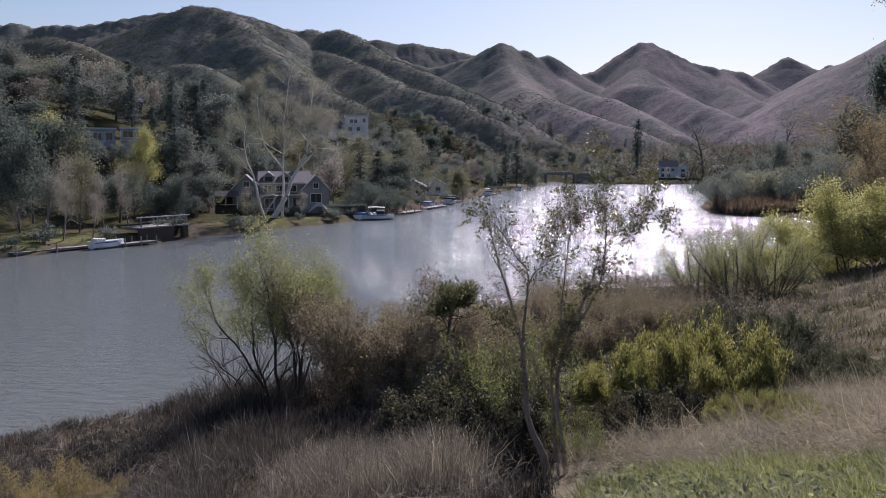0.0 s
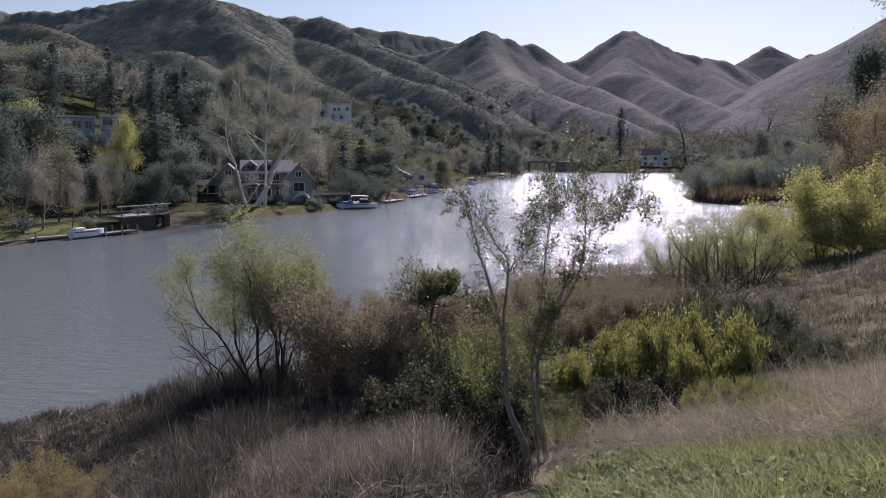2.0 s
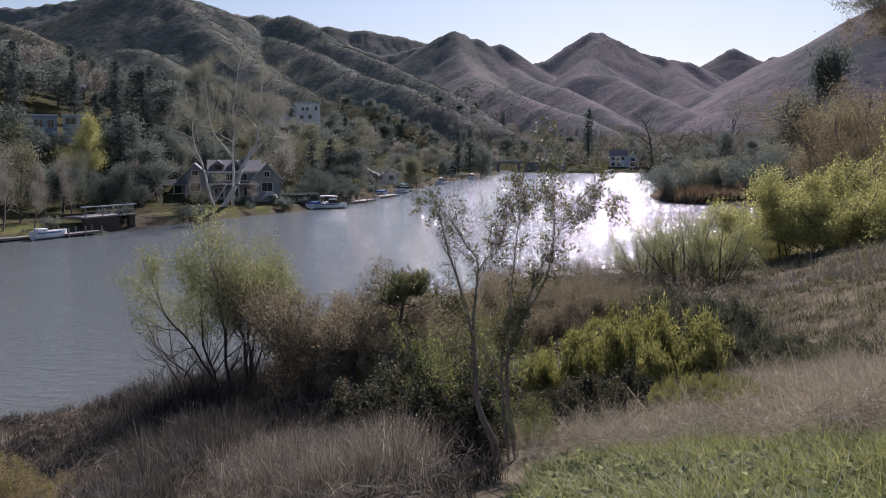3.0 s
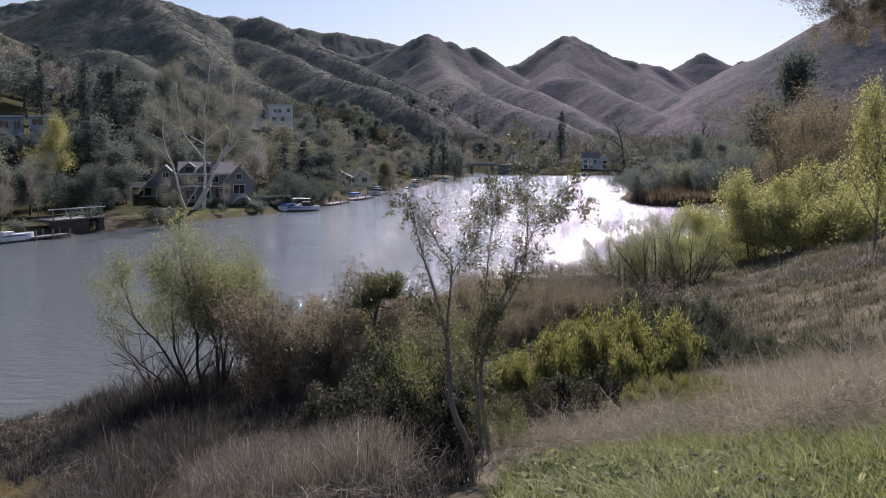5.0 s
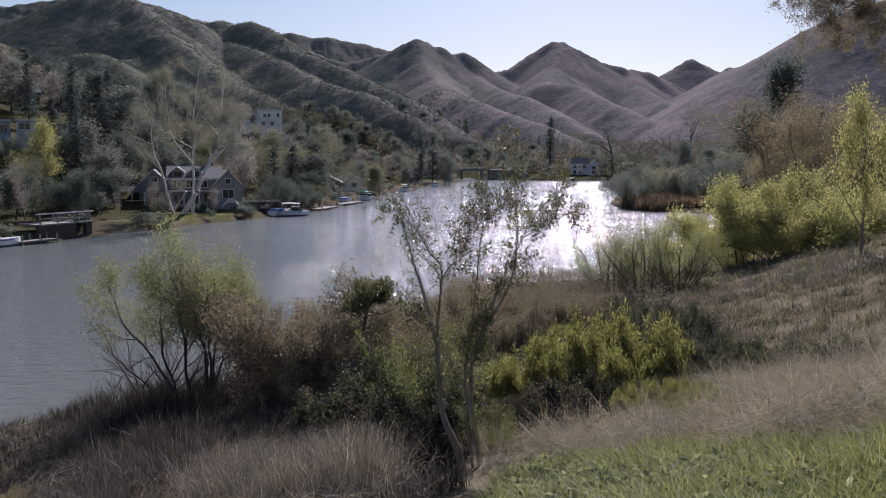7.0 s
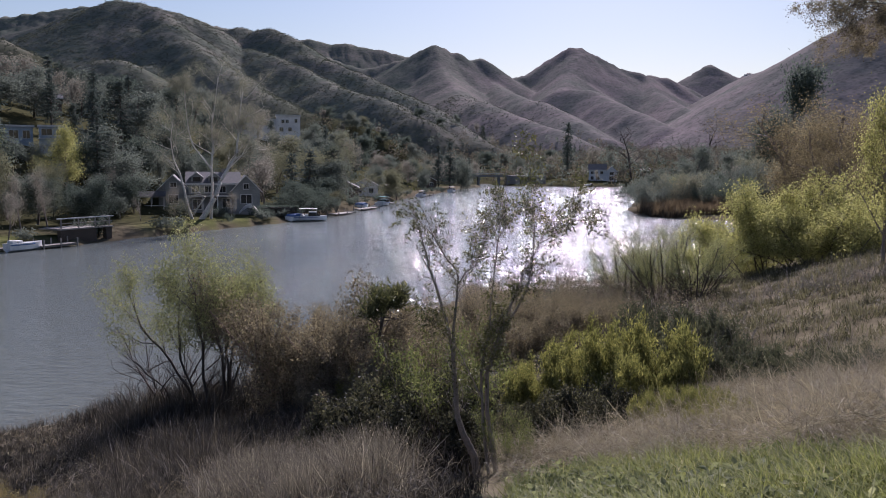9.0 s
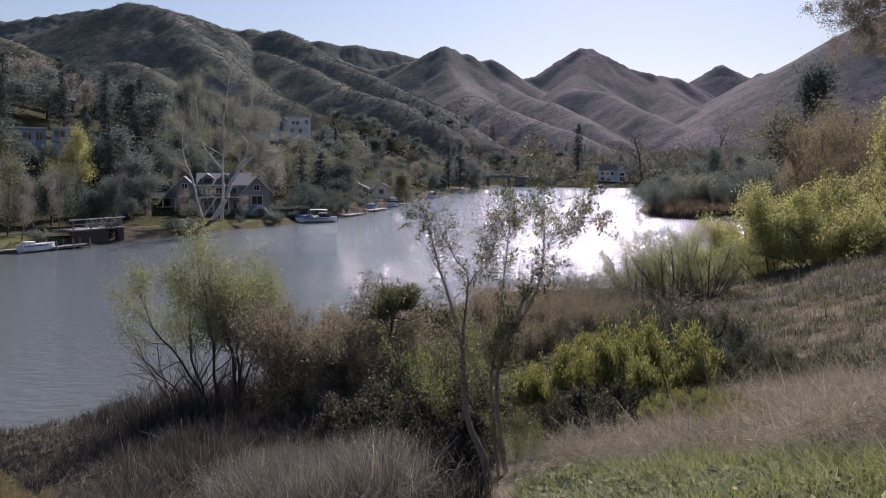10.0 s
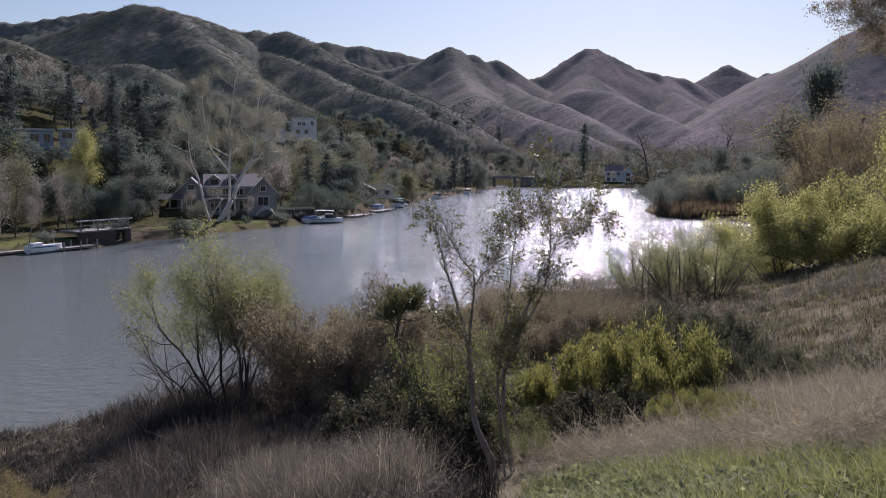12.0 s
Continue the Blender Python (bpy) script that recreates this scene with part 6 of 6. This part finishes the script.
def hull_mesh(length, beam, depth):
    """A boat's hull: pointed bow, square stern, flared sides."""
    bm = bmesh.new()
    rows = []
    for i in range(9):
        t = i / 8
        w = beam / 2 * (1 - max(0, (t - 0.55) / 0.45) ** 2.2 * 0.95)
        x = (t - 0.5) * length
        lift = 0.25 * depth * max(0, t - 0.6)
        rows.append([bm.verts.new(p) for p in ((x, -w, depth + lift), (x, -w * 0.8, 0.1 * depth + lift), (x, 0, -0.25 * depth + 1.6 * lift), (x, w * 0.8, 0.1 * depth + lift), (x, w, depth + lift))])
    for a, b in zip(rows, rows[1:]):
        for j in range(4):
            bm.faces.new((a[j], a[j + 1], b[j + 1], b[j]))
        bm.faces.new((a[4], a[0], b[0], b[4]))
    bm.faces.new(rows[0]), bm.faces.new(rows[-1])
    bmesh.ops.recalc_face_normals(bm, faces=bm.faces)
    return bm


def boat(x, y, turn, length, beam, label, canopy=None, cover=None, cabin=True):
    root = new("boat")
    root.matrix_basis = pose(x, y, 0.12, 0, 0, turn)
    part("hull", hull_mesh(length, beam, 0.75), HULL, root, "white hull")
    bm = box(bmesh.new(), -length / 2 + 0.05, length * 0.2, -beam / 2 - 0.03, beam / 2 + 0.03, 0.55, 0.65, 0.02)
    part("rubbing_strip", bm, CANVAS_BLUE, root, "blue stripe")
    if cabin:
        bm = prism(bmesh.new(), [(-length * 0.1, 0.76), (length * 0.28, 0.76), (length * 0.14, 1.35), (-length * 0.1, 1.45)], -beam * 0.38, beam * 0.38, "y")
        w = part("windscreen", bm, GLASS_DARK, root, "dark windscreen")
        part("frame", box(bmesh.new(), -length * 0.1 - 0.05, length * 0.15, -beam * 0.4, beam * 0.4, 1.36, 1.5, 0.02), HULL, w)
    for sx0 in (-length * 0.34, -length * 0.18):
        solid("seat", CANVAS_WHITE, root, sx0 - 0.25, sx0 + 0.25, -beam * 0.36, beam * 0.36, 0.7, 1.05, bevel=0.05)
    if cover:
        bm = prism(bmesh.new(), [(-length * 0.46, 0.77), (length * 0.1, 0.77), (length * 0.02, 1.15), (-length * 0.38, 1.1)], -beam * 0.46, beam * 0.46, "y")
        part("cover", bm, cover, root, "canvas cover")
    if canopy:
        bm = bmesh.new()
        rows = []
        for i in range(5):
            px = -length * 0.42 + i * length * 0.15
            rows.append([bm.verts.new((px, py, 1.95 + 0.12 * (1 - (py / (beam / 2)) ** 2) + 0.05 * math.sin(i))) for py in (-beam * 0.48, -beam * 0.25, 0, beam * 0.25, beam * 0.48)])
        for a, b in zip(rows, rows[1:]):
            for j in range(4):
                bm.faces.new((a[j], b[j], b[j + 1], a[j + 1]))
        bmesh.ops.solidify(bm, geom=bm.faces[:], thickness=0.06)
        part("canopy", bm, canopy, root, "stretched canvas canopy")
        for px in (-length * 0.40, length * 0.16):
            for py in (-beam * 0.46, beam * 0.46):
                solid("pole", METAL, root, px - 0.025, px + 0.025, py - 0.025, py + 0.025, 0.7, 1.97)
    return tagged(root, label, "boat", "boats on the lake")


boat(-10.8, 130.5, 6, 4.9, 2.1, "white motor boat with a white canopy moored at the bank", canopy=CANVAS_WHITE)
boat(-13.2, 130.5, 60, 4.6, 1.9, "small white boat with a blue canvas cover", cover=CANVAS_BLUE, cabin=False)
boat(1.8, 184.5, 65, 5.4, 2.3, "moored boat under a teal canopy", canopy=CANVAS_TEAL)
boat(-3.0, 172, 70, 5.0, 2.1, "dark-covered boat at a dock", cover=CANVAS_BLUE, cabin=False)
boat(-37.2, 84.3, 58, 4.0, 1.3, "low white open skiff moored at the dock", cabin=False)
boat(28.5, 288, 70, 6.0, 2.4, "white boat moored on the far bank", canopy=CANVAS_WHITE)
boat(14.2, 240, 65, 5.2, 2.2, "white boat with a canopy by the far bank", canopy=CANVAS_WHITE)
boat(112, 396, 20, 6.0, 2.4, "white boat in front of the far house", cover=CANVAS_WHITE)
dock(-6.6, 147.5, 68, 8, 2.2)
dock(-2.0, 166, 70, 10, 2.2)
dock(2.2, 190, 68, 9, 2.2)
dock(16, 247, 70, 10, 2.4)
dock(-41.5, 80.5, 59, 9, 1.8)
dock(-35.3, 87.6, 59, 4.6, 1.5)
dock(13.5, 54.0, 11, 10.8, 1.6, 0.51, "low plank dock at the near water's edge")
dock(118, 394, 4, 14, 2.5)


def boathouse():
    """A dark timber boathouse cut into the bank, with a pale beam on posts over its terrace."""
    root = new("boathouse")
    root.matrix_basis = pose(-33.9, 92.9, 0, 0, 0, 59)
    for a, b in ((-3.6, 1.2), (2.6, 3.4)):
        solid("wall", BROWN_WALL, root, a, b, -0.2, 0.4, -1, 1.7)
    solid("back_wall", BROWN_WALL, root, 1.2, 2.6, 2.2, 2.5, -1, 1.7)
    solid("deck", PLANK, root, -3.7, 3.6, -0.3, 3.4, 1.7, 1.85)
    for px in (-3.4, -1.1, 1.2, 3.2):
        solid("post", PLANK, root, px - 0.06, px + 0.06, -0.1, 0.02, 1.85, 3.0)
    solid("beam", TRIM, root, -3.9, 3.8, -0.14, 0.06, 2.95, 3.07, label="pale long beam")
    solid("rail", PLANK, root, -3.6, 3.5, -0.08, 0.0, 2.4, 2.48)
    tagged(root, "dark timber boathouse with a railed terrace", "boathouse")


boathouse()
bm = bmesh.new()
rows = []
for i in range(9):
    t = i / 8
    rows.append([bm.verts.new(((t - 0.5) * 3.6, py, 2.3 * math.sin(math.pi * (0.15 + 0.8 * t)) * (1 - 0.25 * (py / 0.8) ** 2) - 0.5)) for py in (-0.8, -0.4, 0, 0.4, 0.8)])
for a, b in zip(rows, rows[1:]):
    for j in range(4):
        bm.faces.new((a[j], b[j], b[j + 1], a[j + 1]))
bmesh.ops.solidify(bm, geom=bm.faces[:], thickness=0.05)
me = bpy.data.meshes.new("tarpaulin")
bm.to_mesh(me), bm.free()
me.materials.append(CANVAS_WHITE)
tarp = new("tarpaulin", me)
tarp.matrix_basis = pose(-20.4, 127, ground_z(-20.4, 127) + 0.2, 0, 0, 12)
tagged(tarp, "white tarpaulin arched over garden things", "tarpaulin")


def leaf_mass(name, label, x, y, turn, size, count, leaf_mat, leaf, core_mat, group=""):
    """A clipped hedge: a solid dark core with leaves all over it."""
    lx, ly, lz = size
    z = ground_z(x, y)
    r = np.random.default_rng(int(abs(x * 10)))
    root = new(name)
    root.matrix_basis = pose(x, y, z, 0, 0, turn)
    solid("core", core_mat, root, -lx / 2 + 0.15, lx / 2 - 0.15, -ly / 2 + 0.15, ly / 2 - 0.15, -0.4, lz - 0.12, bevel=0.1)
    c = r.uniform(-0.5, 0.5, (count, 3)) * np.array([lx, ly, lz]) + np.array([0, 0, lz / 2])
    k = r.integers(0, 3, count)
    for a in range(2):
        c[k == a, a] = np.sign(c[k == a, a]) * size[a] / 2
    c[k == 2, 2] = lz
    c += r.normal(size=c.shape) * 0.07
    child("foliage", mesh_of("foliage", *leaves_at(r, c, leaf, 0.5), leaf_mat), root)
    tagged(root, label, "hedge", group)


leaf_mass("hedge", "dark clipped hedge at the edge of the lawn", -17.3, 131, 12, (8, 1.6, 1.5), 2600, LEAF_OAK, 0.25, BARK_DARK)


def reed_bed(name, label, x0, x1, y0, y1, count, height, mat, width=0.03, keep_land=True):
    r = np.random.default_rng(count)
    x, y = r.uniform(x0, x1, count), r.uniform(y0, y1, count)
    z = land(x, y)[0]
    k = (z > -0.5) & (z < 1.6)
    tagged(new(name, mesh_of(name, *blades(r, x[k], y[k], height * (1 + 1.2 * fbm(x[k] / 3, y[k] / 3, 3, 61)), width, 0.35), mat)), label, "reeds", kind="stuff")


reed_bed("rust_reeds", "rust-brown reeds at the tip of the point", 53, 70, 139, 152, 8000, 2.3, LEAF_RUST, 0.05)


def pampas(x, y, height):
    r = np.random.default_rng(5)
    root = new("pampas_grass")
    root.matrix_basis = Matrix.Translation((x, y, ground_z(x, y)))
    az, t = r.uniform(0, 2 * np.pi, 70), r.uniform(0.1, 0.55, 70)
    tubes, tips = [], []
    for a, s in zip(az, t):
        e = np.array([math.cos(a) * s * height, math.sin(a) * s * height, height * (1.05 - 0.6 * s)])
        m = np.array([e[0] * 0.35, e[1] * 0.35, e[2] * 0.6])
        tubes.append(tube([(0, 0, -0.1), m, e], [0.03, 0.02, 0.015], 3))
        tips.append(e + r.normal(size=(22, 3)) * np.array([0.12, 0.12, 0.3]))
    child("stem", mesh_of("stem", *joined(tubes), STEM_DRY), root)
    child("plume", mesh_of("plume", *leaves_at(r, np.concatenate(tips), 0.32, 0.3, 1.0), GRASS_DRY), root)
    tagged(root, "clump of pale plumed pampas grass by the dock", "pampas grass")


pampas(-7.9, 153.5, 3.9)

# dark bushes along the far water's edge
rb = random.Random(31)
EDGE = LEFT_SHORE[2:9]
for (ax, ay), (bx, by) in list(zip(EDGE, EDGE[1:])) + list(zip(RIGHT_SHORE[5:], RIGHT_SHORE[6:])) + [(END_SHORE[0], END_SHORE[1])]:
    ln = math.hypot(bx - ax, by - ay)
    for i in range(int(ln / (4.5 if ay < 150 else 7))):
        t = rb.random()
        nx, ny = (by - ay) / ln, -(bx - ax) / ln
        off = rb.uniform(0.8, 2.2)
        x, y = ax + (bx - ax) * t + nx * off, ay + (by - ay) * t + ny * off
        if in_lake(np.array([x]), np.array([y]))[0]:
            x, y = x - 2 * nx * off, y - 2 * ny * off
        k = "bankbush"
        plant(k, x, y, rb.uniform(1.2, 2.8), "low dark bush at the far water's edge", "shrub", "bank_bush", 3, "bushes on the far bank", widen=rb.uniform(0.9, 1.4), rng=rb)
for k, x, y, h in (("tan", -31.5, 123, 6.5), ("tan", -22.5, 121.5, 5.5), ("olive", -37, 121, 6), ("tan", -40, 117, 7)):
    tree(k, x, y, h, 1.0)
